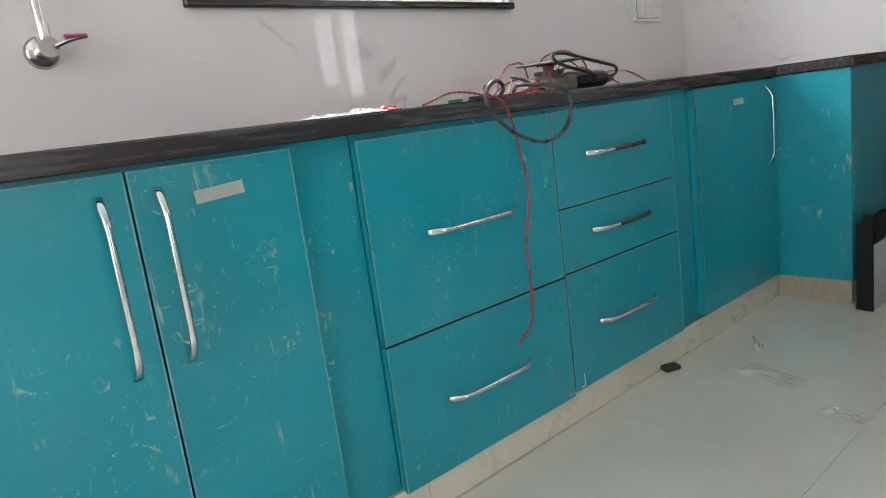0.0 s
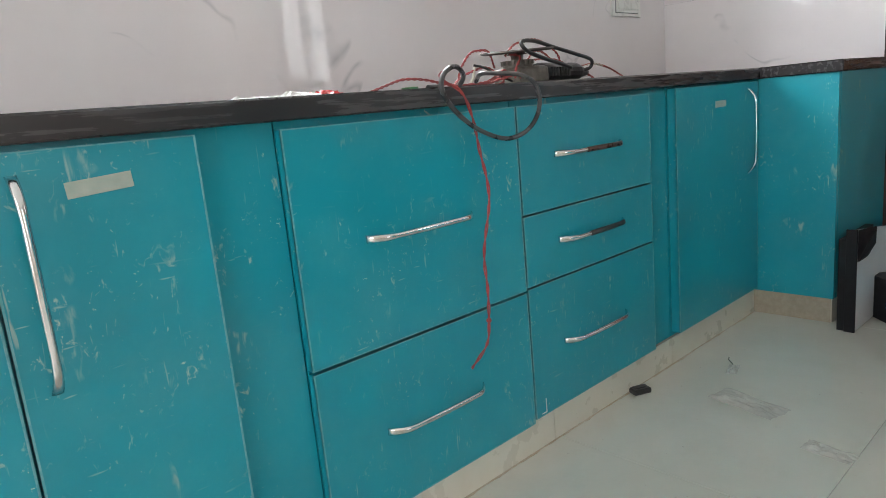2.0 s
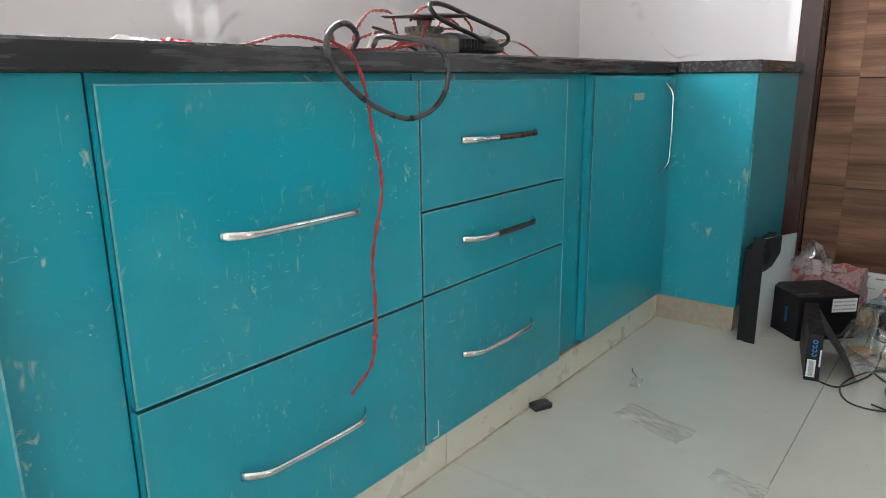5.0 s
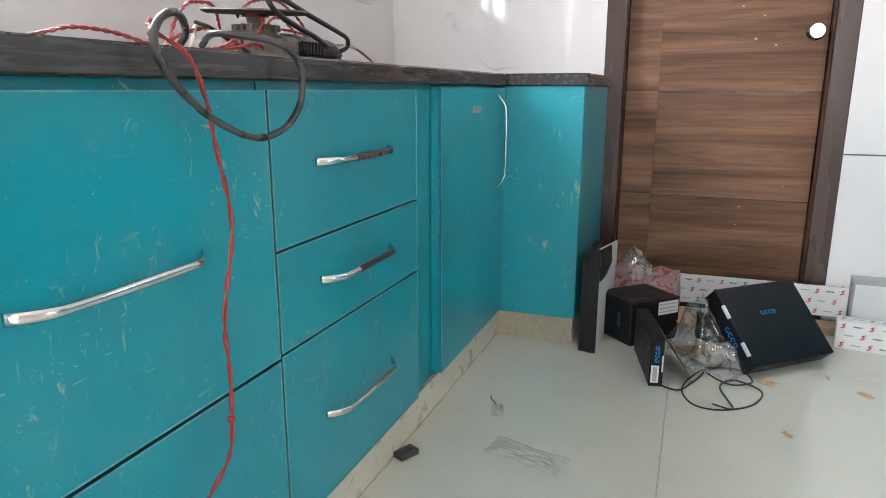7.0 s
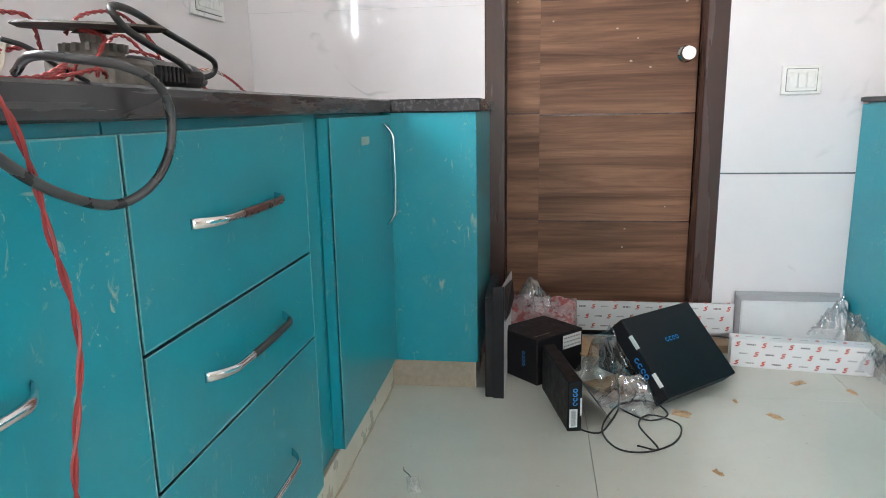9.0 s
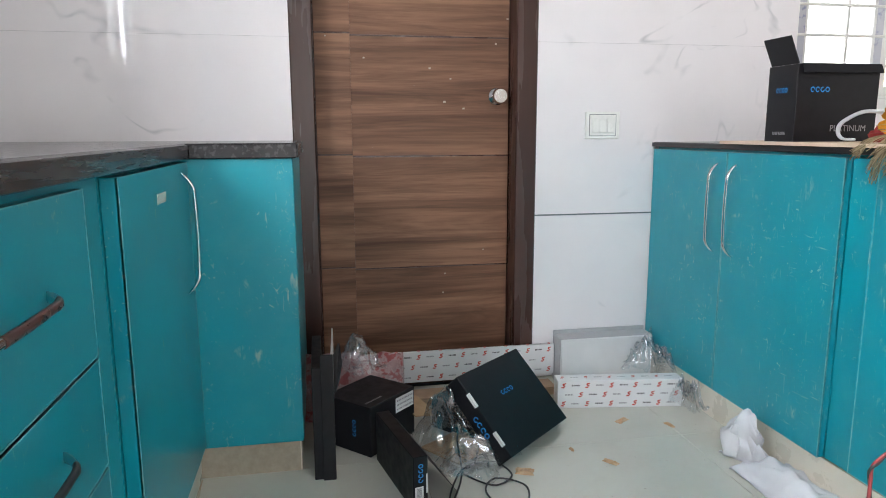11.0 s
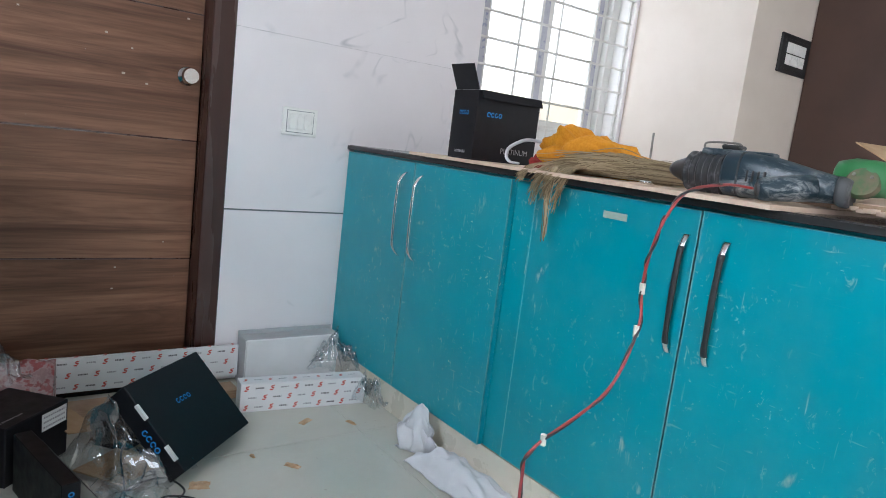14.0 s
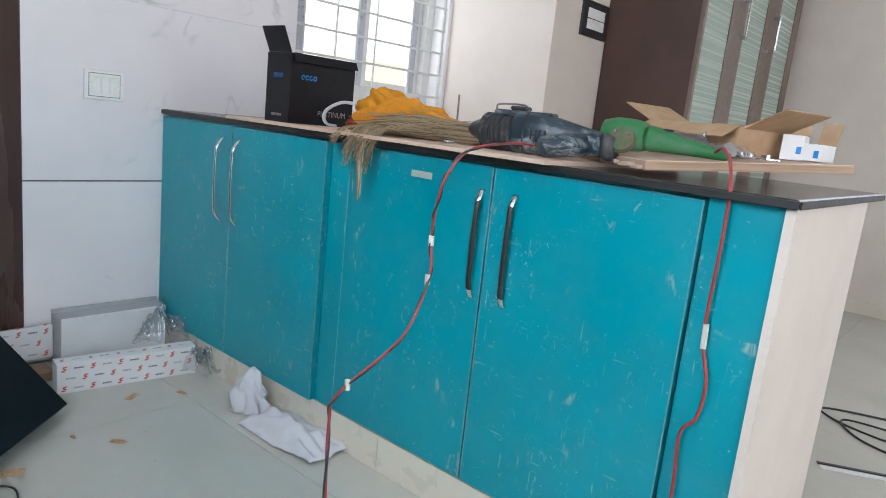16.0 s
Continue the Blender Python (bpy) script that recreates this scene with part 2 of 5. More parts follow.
TOOL_GREEN = speckled("green_tool_casing", (0.008, 0.15, 0.035), (0.09, 0.19, 0.10), 26, 0.45, 0, 0.15, 0.5, 0.72)
PLY = speckled("raw_plywood", (0.68, 0.53, 0.42), (0.58, 0.42, 0.31), 22, 0.75, 0, 0.15, 0.35, 0.65, (0.15, 1, 1))
PLY_EDGE = speckled("plywood_edge_layers", (0.46, 0.32, 0.22), (0.30, 0.19, 0.12), 60, 0.85, 0, 0.3, 0.4, 0.6, (0.1, 0.1, 4))
MINT = speckled("mint_frosted_glass", (0.42, 0.50, 0.43), (0.37, 0.45, 0.39), 4, 0.25, 0, 0.0, 0.3, 0.7, (0.05, 0.05, 16))
WARD_BROWN = speckled("brown_wardrobe_laminate", (0.082, 0.043, 0.031), (0.058, 0.030, 0.022), 4, 0.4)
WARD_FRAME = speckled("taupe_wardrobe_profile", (0.20, 0.145, 0.115), (0.16, 0.115, 0.09), 30, 0.45)
PAPER = speckled("crumpled_paper", (0.74, 0.74, 0.71), (0.64, 0.64, 0.60), 20, 0.8)
BIT_BROWN = speckled("brown_wrapper", (0.40, 0.20, 0.08), (0.62, 0.46, 0.3), 60, 0.5)
CLOTH_RED = material("red_cap_plastic", (0.55, 0.02, 0.02), 0.3)

FLECK = material("dull_paper_fleck", (0.42, 0.34, 0.27), 0.8)
THIN_PAPER = speckled("thin_translucent_paper", (0.80, 0.78, 0.72), (0.66, 0.63, 0.56), 26, 0.6, 0, 0.2)
THIN_PAPER.node_tree.nodes["Principled BSDF"].inputs["Alpha"].default_value = 0.5
PLASTIC = bpy.data.materials.new("clear_polythene")
PLASTIC.use_nodes = True
pn = PLASTIC.node_tree
pn.nodes.remove(pn.nodes["Principled BSDF"])
p_out = pn.nodes["Material Output"]
p_mix, p_mix2 = pn.nodes.new("ShaderNodeMixShader"), pn.nodes.new("ShaderNodeMixShader")
p_clear, p_gloss, p_haze = pn.nodes.new("ShaderNodeBsdfTransparent"), pn.nodes.new("ShaderNodeBsdfGlossy"), pn.nodes.new("ShaderNodeBsdfTranslucent")
p_clear.inputs[0].default_value = (0.93, 0.95, 0.97, 1)
p_haze.inputs[0].default_value = (0.75, 0.80, 0.85, 1)
p_gloss.inputs["Roughness"].default_value = 0.10
p_mix.inputs[0].default_value, p_mix2.inputs[0].default_value = 0.07, 0.20
pn.links.new(p_clear.outputs[0], p_mix.inputs[1])
pn.links.new(p_haze.outputs[0], p_mix.inputs[2])
pn.links.new(p_mix.outputs[0], p_mix2.inputs[1])
pn.links.new(p_gloss.outputs[0], p_mix2.inputs[2])
pn.links.new(p_mix2.outputs[0], p_out.inputs[0])

# ---- building helpers ----
ROOT = {}


def thing(name, at=(0, 0, 0), label="", category="", group="", kind="", turn=(0, 0, 0)):
    ob = new(name)
    ob.empty_display_size = 0.05
    ob.matrix_basis = pose(*at, *turn)
    ROOT[ob] = Vector(at)
    return tagged(ob, label, category, group, kind)


def mesh_of(name, bm, mat, smooth=False):
    me = bpy.data.meshes.new(name)
    bmesh.ops.recalc_face_normals(bm, faces=bm.faces)
    if smooth:
        for f in bm.faces:
            f.smooth = True
    bm.to_mesh(me)
    bm.free()
    me.materials.append(mat)
    return me


def part(name, bm, mat, parent=None, label="", world=False, smooth=False):
    """One mesh object under a thing or a part; with world=True its mesh is given in the room's coordinates."""
    if world and parent is not None:
        bmesh.ops.translate(bm, verts=bm.verts, vec=-ROOT[parent])
    ob = new(name, mesh_of(name, bm, mat, smooth))
    if parent is not None:
        ob.parent = parent
        ROOT[ob] = ROOT[parent]
    else:
        ROOT[ob] = Vector((0, 0, 0))
    if label:
        ob["label"] = label
    return ob


def box(x0, y0, z0, x1, y1, z1, bevel=0.0, bm=None, segments=1):
    bm = bm or bmesh.new()
    lo, hi = [min(a, b) for a, b in ((x0, x1), (y0, y1), (z0, z1))], [max(a, b) for a, b in ((x0, x1), (y0, y1), (z0, z1))]
    made = bmesh.ops.create_cube(bm, size=1)["verts"]
    for v in made:
        v.co = Vector([lo[i] + (v.co[i] + 0.5) * (hi[i] - lo[i]) for i in range(3)])
    if bevel:
        edges = {e for v in made for e in v.link_edges}
        bmesh.ops.bevel(bm, geom=list(edges), offset=bevel, segments=segments, affect="EDGES", profile=0.5)
    return bm


def drum(r0, r1, h, n=24, m=None, bm=None, bevel=0.0):
    """A cone or cylinder along z from 0 to h, moved by m."""
    bm = bm or bmesh.new()
    made = bmesh.ops.create_cone(bm, cap_ends=True, segments=n, radius1=r0, radius2=r1, depth=h)["verts"]
    bmesh.ops.translate(bm, verts=made, vec=(0, 0, h / 2))
    if m is not None:
        bmesh.ops.transform(bm, matrix=m, verts=made)
    return bm


def curve_points(ctrl, per=8):
    """Catmull-Rom through control points."""
    p = [Vector(c) for c in ctrl]
    p = [2 * p[0] - p[1], *p, 2 * p[-1] - p[-2]]
    out = []
    for i in range(1, len(p) - 2):
        for k in range(per):
            t = k / per
            a, b, c, d = p[i - 1:i + 3]
            out.append(0.5 * (2 * b + (c - a) * t + (2 * a - 5 * b + 4 * c - d) * t * t + (3 * b - a - 3 * c + d) * t ** 3))
    out.append(p[-2])
    return out


def tube(pts, r, n=8, bm=None, flat=1.0, radii=None):
    """A round sweep along points; flat squashes it upwards."""
    bm = bm or bmesh.new()
    rings, side = [], None
    for i, p in enumerate(pts):
        d = (pts[min(i + 1, len(pts) - 1)] - pts[max(i - 1, 0)]).normalized()
        if side is None:
            side = d.orthogonal().normalized()
        side = (side - d * side.dot(d)).normalized()
        up = d.cross(side)
        q = radii[i] if radii else r
        rings.append([bm.verts.new(p + side * (q * math.cos(a)) + up * (q * flat * math.sin(a))) for a in (2 * math.pi * k / n for k in range(n))])
    for a, b in zip(rings, rings[1:]):
        for k in range(n):
            bm.faces.new((a[k], a[(k + 1) % n], b[(k + 1) % n], b[k]))
    bm.faces.new(rings[0]), bm.faces.new(rings[-1])
    return bm


def loft(sections, n=22):
    """Rounded-box rings along x: (x, y, z, half width, half height, squareness)."""
    bm, rings = bmesh.new(), []
    for x, cy, cz, ry, rz, q in sections:
        ring = []
        for k in range(n):
            c, d = math.cos(2 * math.pi * k / n), math.sin(2 * math.pi * k / n)
            ring.append(bm.verts.new((x, cy + ry * math.copysign(abs(c) ** (2 / q), c), cz + rz * math.copysign(abs(d) ** (2 / q), d))))
        rings.append(ring)
    for a, b in zip(rings, rings[1:]):
        for k in range(n):
            bm.faces.new((a[k], a[(k + 1) % n], b[(k + 1) % n], b[k]))
    bm.faces.new(rings[0]), bm.faces.new(rings[-1])
    bmesh.ops.recalc_face_normals(bm, faces=bm.faces)
    return bm


def lettering(text, m, height):
    """Flat letters in the built-in font, laid on the plane of m, centred."""
    cu = bpy.data.curves.new("letters", "FONT")
    cu.body, cu.size, cu.align_x, cu.align_y = text, height, "CENTER", "CENTER"
    ob = bpy.data.objects.new("letters", cu)
    bpy.context.scene.collection.objects.link(ob)
    me = bpy.data.meshes.new_from_object(ob.evaluated_get(bpy.context.evaluated_depsgraph_get()))
    bm = bmesh.new()
    bm.from_mesh(me)
    bpy.data.objects.remove(ob)
    bpy.data.curves.remove(cu)
    bpy.data.meshes.remove(me)
    bmesh.ops.transform(bm, matrix=m, verts=bm.verts)
    return bm


def twisted(ctrl, r, pitch=0.03, per=10):
    """Two thin wires twisted round each other along one line."""
    pts = curve_points(ctrl, per)
    bm, run = bmesh.new(), 0.0
    lines = ([], [])
    for i, p in enumerate(pts):
        if i:
            run += (p - pts[i - 1]).length
        d = (pts[min(i + 1, len(pts) - 1)] - pts[max(i - 1, 0)]).normalized()
        s = d.orthogonal().normalized()
        u = d.cross(s)
        for j in (0, 1):
            a = 2 * math.pi * run / pitch + j * math.pi
            lines[j].append(p + (s * math.cos(a) + u * math.sin(a)) * r * 1.05)
    for line in lines:
        tube(line, r, 5, bm)
    return bm


def sheet(w, d, nx, ny, height, bm=None, thick=0.0):
    """A w by d grid in x, y with height(u, v) giving an offset vector; thick adds a back."""
    bm = bm or bmesh.new()
    layers = []
    for k in ((0, 1) if thick else (0,)):
        layers.append([[bm.verts.new(Vector((w * (i / nx - 0.5), d * (j / ny - 0.5), -k * thick)) + Vector(height(i / nx, j / ny))) for j in range(ny + 1)] for i in range(nx + 1)])
    for g in layers:
        for i in range(nx):
            for j in range(ny):
                bm.faces.new((g[i][j], g[i + 1][j], g[i + 1][j + 1], g[i][j + 1]))
    if thick:
        a, b = layers
        rim = [(i, 0) for i in range(nx)] + [(nx, j) for j in range(ny)] + [(i, ny) for i in range(nx, 0, -1)] + [(0, j) for j in range(ny, 0, -1)]
        for p, q in zip(rim, rim[1:] + rim[:1]):
            bm.faces.new((a[p[0]][p[1]], a[q[0]][q[1]], b[q[0]][q[1]], b[p[0]][p[1]]))
    return bm


def rough_blob(rx, ry, rz, amount, scale, sub=3, seed=0.0):
    """A crumpled closed skin: a sphere pushed about by noise, cut flat below."""
    bm = bmesh.new()
    bmesh.ops.create_icosphere(bm, subdivisions=sub, radius=1)
    for v in bm.verts:
        q = v.co.copy()
        k = 1 + amount * (noise.noise(q * scale + Vector((seed, seed * 2, 3))) + 0.5 * noise.noise(q * scale * 2.3 + Vector((seed, 1, seed))))
        v.co = Vector((q.x * rx * k, q.y * ry * k, max(q.z * rz * k, -rz * 0.35) + rz * 0.35))
    return bm


def wall_with_hole(axis, at, thick, u0, u1, z0, z1, holes):
    """A wall in the plane axis=at, its thickness going behind, as boxes round its openings (u0, u1, z0, z1), sorted along u."""
    bm = bmesh.new()

    def piece(a, b, c, d):
        if b - a > 1e-4 and d - c > 1e-4:
            if axis == "x":
                box(at, a, c, at + thick, b, d, 0, bm)
            else:
                box(a, at, c, b, at + thick, d, 0, bm)
    run = u0
    for a, b, c, d in holes:
        piece(run, a, z0, z1)
        piece(a, b, z0, c)
        piece(a, b, d, z1)
        run = b
    piece(run, u1, z0, z1)
    return bm


def ragged(x0, x1, y0, y1, z, th, amp, n=40, seed=1.0):
    bm = bmesh.new()
    low, high = [], []
    for i in range(n + 1):
        x = x0 + (x1 - x0) * i / n
        y = y1 + amp * noise.noise(Vector((x * 9, seed, 0))) + amp * 0.5 * noise.noise(Vector((x * 31, seed, 4)))
        low.append((bm.verts.new((x, y, z)), bm.verts.new((x, y0, z))))
        high.append((bm.verts.new((x, y, z + th)), bm.verts.new((x, y0, z + th))))
    for i in range(n):
        for g in (low, high):
            bm.faces.new((g[i][0], g[i + 1][0], g[i + 1][1], g[i][1]))
        bm.faces.new((low[i][0], low[i + 1][0], high[i + 1][0], high[i][0]))
        bm.faces.new((low[i][1], low[i + 1][1], high[i + 1][1], high[i][1]))
    for i in (0, n):
        bm.faces.new((low[i][0], low[i][1], high[i][1], high[i][0]))
    return bm


def structure(name, bm, mat, label="", category=""):
    ob = part(name, bm, mat)
    return tagged(ob, label, category, "", "structure")


# ---- the shell ----
ROOM_X0, ROOM_Y0 = 3.0, -1.17
DOOR = (3.034, 3.87, 0.0, 2.12)
WIN_SIDE = (1.12, 2.04, 0.98, 2.15)
# Unseen opening, cut only to let the north fill lamp in.
FILL_OPENING = (3.4, 4.7, 0.3, 2.3)
WIN_SINK = (6.18, 7.375, 1.226, 2.20)
RETURN_Y, RETURN_X = 1.10, 8.0

floor = structure("floor", box(ROOM_X0 - 0.15, ROOM_Y0 - 0.15, -0.12, WALL_X + 0.2, WALL_Y + 0.2, -0.0035), FLOOR_GROUT, "pale vitrified tile floor with dust and scraps", "floor")
structure("ceiling", box(ROOM_X0 - 0.15, ROOM_Y0 - 0.15, CEIL, WALL_X + 0.2, WALL_Y + 0.2, CEIL + 0.12), CEILING, "plain white ceiling", "ceiling")
wall_door = structure("wall_east", wall_with_hole("x", WALL_X + 0.006, 0.2, RETURN_Y, WALL_Y + 0.2, 0, CEIL, [WIN_SIDE, DOOR]), GROUT, "wall of glossy white marble tiles around a brown door", "wall")
wall_sink = structure("wall_north", wall_with_hole("y", WALL_Y + 0.006, 0.2, ROOM_X0, WALL_X + 0.006, 0, CEIL, [FILL_OPENING, WIN_SINK]), GROUT, "wall of glossy white marble tiles over the counter", "wall")
structure("wall_return", box(RETURN_X, RETURN_Y - 0.15, 0, WALL_X + 0.2, RETURN_Y, CEIL), PAINT, "cream painted return wall beside the window", "wall")
structure("wall_switch", box(RETURN_X, ROOM_Y0, 0, RETURN_X + 0.15, RETURN_Y - 0.15, CEIL), PAINT, "cream painted wall with a black switch plate", "wall")
# The hole is invented and unseen; it admits the south fill lamp.
structure("wall_south", wall_with_hole("y", ROOM_Y0, -0.15, ROOM_X0, RETURN_X + 0.15, 0, CEIL, [(5.0, 6.4, 0.3, 2.3)]), PAINT, "cream painted wall with a pale skirting", "wall")
# The west opening is made up to pass the fill lamp's light.
structure("wall_west", wall_with_hole("x", ROOM_X0, -0.15, ROOM_Y0 - 0.15, WALL_Y + 0.2, 0, CEIL, [(2.2, 3.5, 0.3, 2.3)]), PAINT, "cream painted wall with an added fill-light opening", "wall")


def overcast(name, strength, tint=(0.97, 0.985, 1.0, 1)):
    m = material(name, (0.8, 0.8, 0.8), 1.0)
    m.node_tree.nodes["Principled BSDF"].inputs["Emission Color"].default_value = tint
    m.node_tree.nodes["Principled BSDF"].inputs["Emission Strength"].default_value = strength
    return m


# The facade's daylight is put in as its own glow.
structure("neighbour_wall", box(10.3, -3.0, -2, 10.5, 0.62, 1.34), overcast("self_lit_yellow_facade", 0.8, (1.0, 0.86, 0.55, 1)), "pale yellow neighbouring wall outside the window", "wall")
structure("backdrop_1", box(11.0, -6, -2, 11.05, 6, 7), overcast("white_overcast_sky", 1.2), "white overcast sky outside the window", "sky")
structure("backdrop_2", box(0, 7.2, -2, 11.0, 7.25, 7), overcast("bright_overcast_sky", 3.0), "white overcast sky outside the window", "sky")
structure("skirting", box(ROOM_X0, ROOM_Y0, 0, RETURN_X, ROOM_Y0 + 0.012, 0.09, 0.002), PLINTH, "pale tile skirting", "skirting")


# ---- door ----
door = thing("door_1", (WALL_X, 3.445, 0), "closed walnut laminate door with dark brown polished frame", "door", "", "structure")
DX, JAMB = WALL_X + 0.087, 0.075
for name, a, b in (("jamb", DOOR[0], DOOR[0] + JAMB), ("jamb", DOOR[1] - JAMB, DOOR[1])):
    jamb = box(WALL_X - 0.004, a, 0, WALL_X + 0.17, b, DOOR[3], 0.004)
    part(name, jamb, FRAME_WOOD, door, "", True)
part("lintel", box(WALL_X - 0.002, DOOR[0] + JAMB, DOOR[3] - JAMB, WALL_X + 0.17, DOOR[1] - JAMB, DOOR[3], 0.003), FRAME_WOOD, door, "", True)
leaf = part("leaf", box(DX + 0.005, DOOR[0] + JAMB + 0.002, 0.012, DX + 0.036, DOOR[1] - JAMB - 0.002, DOOR[3] - JAMB - 0.003), FRAME_WOOD, door, "", True)
GROOVES = (0.012, 0.428, 0.829, 1.238, 1.645, DOOR[3] - JAMB - 0.003)
for k, (a, b) in enumerate(zip(GROOVES, GROOVES[1:])):
    drop = 0.007
    part("plank", box(DX, 3.672, a + 0.0025, DX + 0.006, DOOR[1] - JAMB - 0.003, b - 0.0025, 0.0004), WALNUT, leaf, "", True)
    part("plank", box(DX, DOOR[0] + JAMB + 0.003, a + 0.0025 - (drop if k else 0), DX + 0.006, 3.6717, b - 0.0025 - (drop if k < 4 else 0), 0.0004), WALNUT, leaf, "", True)
for y, z, w in ((3.754, 1.227, 4), (3.626, 1.157, 4), (3.398, 1.125, 5), (3.324, 1.09, 4), (3.346, 1.011, 6), (3.277, 0.988, 5), (3.161, 1.211, 5), (3.202, 0.478, 3), (3.353, 0.322, 4), (3.346, 0.393, 4), (3.119, 1.296, 5)):
    part("paper_fleck", box(DX - 0.0008, y - 0.0008 * w, z - 0.0006 * w, DX + 0.001, y + 0.0008 * w, z + 0.0005 * w, 0.0002), FLECK, leaf, "pale stuck paper fleck", True)
knob_at = pose(DX, 3.156, 1.03, 0, -90, 0)
knob = part("knob", drum(0.030, 0.030, 0.006, 32, knob_at), CHROME, door, "brushed chrome round door knob", True, True)
kb = drum(0.012, 0.014, 0.03, 24, knob_at)
drum(0.024, 0.027, 0.012, 32, knob_at @ pose(0, 0, 0.028), kb)
drum(0.027, 0.0235, 0.016, 32, knob_at @ pose(0, 0, 0.040), kb)
part("grip", kb, CHROME, knob, "", True)
# Unseen board added behind the leaf to block light leaking past it.
part("back_board", box(WALL_X + 0.171, DOOR[0] - 0.02, 0, WALL_X + 0.19, DOOR[1] + 0.02, DOOR[3] + 0.02), FRAME_WOOD, door, "", True)
part("threshold", box(WALL_X - 0.01, DOOR[0] + JAMB, 0, WALL_X + 0.1, DOOR[1] - JAMB, 0.011, 0.002), GRANITE, door, "", True)


# ---- windows ----
def window(name, axis, at, u0, u1, z0, z1, label):
    """A sliding window with a white square-bar grille in front, in an opening that goes back from the wall face."""
    w = thing(name, (at, u0, z0) if axis == "x" else (u0, at, z0), label, "window", "", "structure")

    def bar(a, b, c, d, e, f, bm=None, bevel=0.002):
        return box(e, a, c, f, b, d, bevel, bm) if axis == "x" else box(a, e, c, b, f, d, bevel, bm)
    mid = (u0 + u1) / 2
    for a, b, c, d in ((u0, u0 + 0.003, z0, z1), (u1 - 0.003, u1, z0, z1), (u0 + 0.003, u1 - 0.003, z0, z0 + 0.003), (u0 + 0.003, u1 - 0.003, z1 - 0.003, z1)):
        part("reveal", bar(a, b, c, d, at + 0.001, at + 0.0995, None, 0), REVEAL, w, "white plastered reveal", True)
    for a, b, c, d in ((u0, u0 + 0.05, z0, z1), (u1 - 0.05, u1, z0, z1), (u0 + 0.05, u1 - 0.05, z0, z0 + 0.05), (u0 + 0.05, u1 - 0.05, z1 - 0.05, z1)):
        part("window_frame", bar(a, b, c, d, at + 0.10, at + 0.16), UPVC, w, "", True)
    for a, b, deep in ((u0 + 0.05, mid + 0.03, 0.135), (mid - 0.03, u1 - 0.05, 0.108)):
        sash = part("sash", bar(a, a + 0.075, z0 + 0.05, z1 - 0.05, at + deep, at + deep + 0.022), UPVC, w, "", True)
        part("stile", bar(b - 0.075, b, z0 + 0.05, z1 - 0.05, at + deep, at + deep + 0.022), UPVC, sash, "", True)
        part("rail", bar(a + 0.075, b - 0.075, z0 + 0.05, z0 + 0.10, at + deep, at + deep + 0.022), UPVC, sash, "", True)
        part("rail", bar(a + 0.075, b - 0.075, z1 - 0.10, z1 - 0.05, at + deep, at + deep + 0.022), UPVC, sash, "", True)
        for c in (a + 0.030, b - 0.062):
            part("film_strip", bar(c, c + 0.032, z0 + 0.06, z1 - 0.06, at + deep - 0.003, at + deep - 0.0005, None, 0), STICKER_FILM, sash, "printed protective film", True)
    grille = part("grille", bar(u0 + 0.001, u0 + 0.018, z0, z1, at + 0.020, at + 0.032), GRILLE, w, "white painted square-bar grille", True)
    part("grille_upright", bar(u1 - 0.018, u1 - 0.001, z0, z1, at + 0.020, at + 0.032), GRILLE, grille, "", True)
    for k in range(1, 4):
        c = u0 + (u1 - u0) * k / 4
        part("grille_upright", bar(c - 0.005, c + 0.005, z0, z1, at + 0.022, at + 0.030), GRILLE, grille, "", True)
    z = z0 + 0.06
    while z < z1 - 0.02:
        part("grille_bar", bar(u0, u1, z - 0.005, z + 0.005, at + 0.012, at + 0.020), GRILLE, grille, "", True)
        z += 0.109
    return w


window("window_1", "x", WALL_X, *WIN_SIDE, "white sliding window behind a white bar grille")
w2 = window("window_2", "y", WALL_Y, *WIN_SINK, "white sliding window with a dark granite sill")
part("window_sill", box(WIN_SINK[0] - 0.016, WALL_Y - 0.022, 1.203, WIN_SINK[1] + 0.004, WALL_Y + 0.10, 1.2245, 0.003), GRANITE_EDGE, w2, "dark granite sill with dust", True)


# ---- switch plates ----
def switch_plate(name, axis, at, u0, u1, z0, z1, mat, label, cells=3, rows=1):
    s = thing(name, (at, (u0 + u1) / 2, z0) if axis == "x" else ((u0 + u1) / 2, at, z0), label, "switch")
    W, H = u1 - u0, z1 - z0

    def slab(a, b, c, d, e, f, bevel):
        return box(at - f, a, c, at - e, b, d, bevel) if axis == "x" else box(a, at - f, c, b, at - e, d, bevel)
    part("plate", slab(u0, u1, z0, z1, 0, 0.010, 0.002), mat, s, "", True)
    # Dark slab round the bezel: the outline's shadow put in as colour.
    part("shadow_gap", slab(u0 + W * 0.105, u1 - W * 0.105, z0 + H * 0.10, z1 - H * 0.10, 0.0095, 0.0104, 0), GROUT if mat is WHITE_PLASTIC else BLACK_PLASTIC, s, "", True)
    part("bezel", slab(u0 + W * 0.12, u1 - W * 0.12, z0 + H * 0.12, z1 - H * 0.12, 0.0104, 0.0125, 0.001), mat, s, "", True)
    for r in range(rows):
        for c in range(cells):
            a = u0 + W * (0.17 + 0.66 * c / cells)
            b0 = z0 + H * (0.2 + 0.6 * r / rows)
            part("rocker", slab(a + 0.001, a + W * 0.66 / cells - 0.001, b0 + 0.002, b0 + H * 0.6 / rows - 0.002, 0.0125, 0.016, 0.0015), WHITE_PLASTIC, s, "", True)
    return s


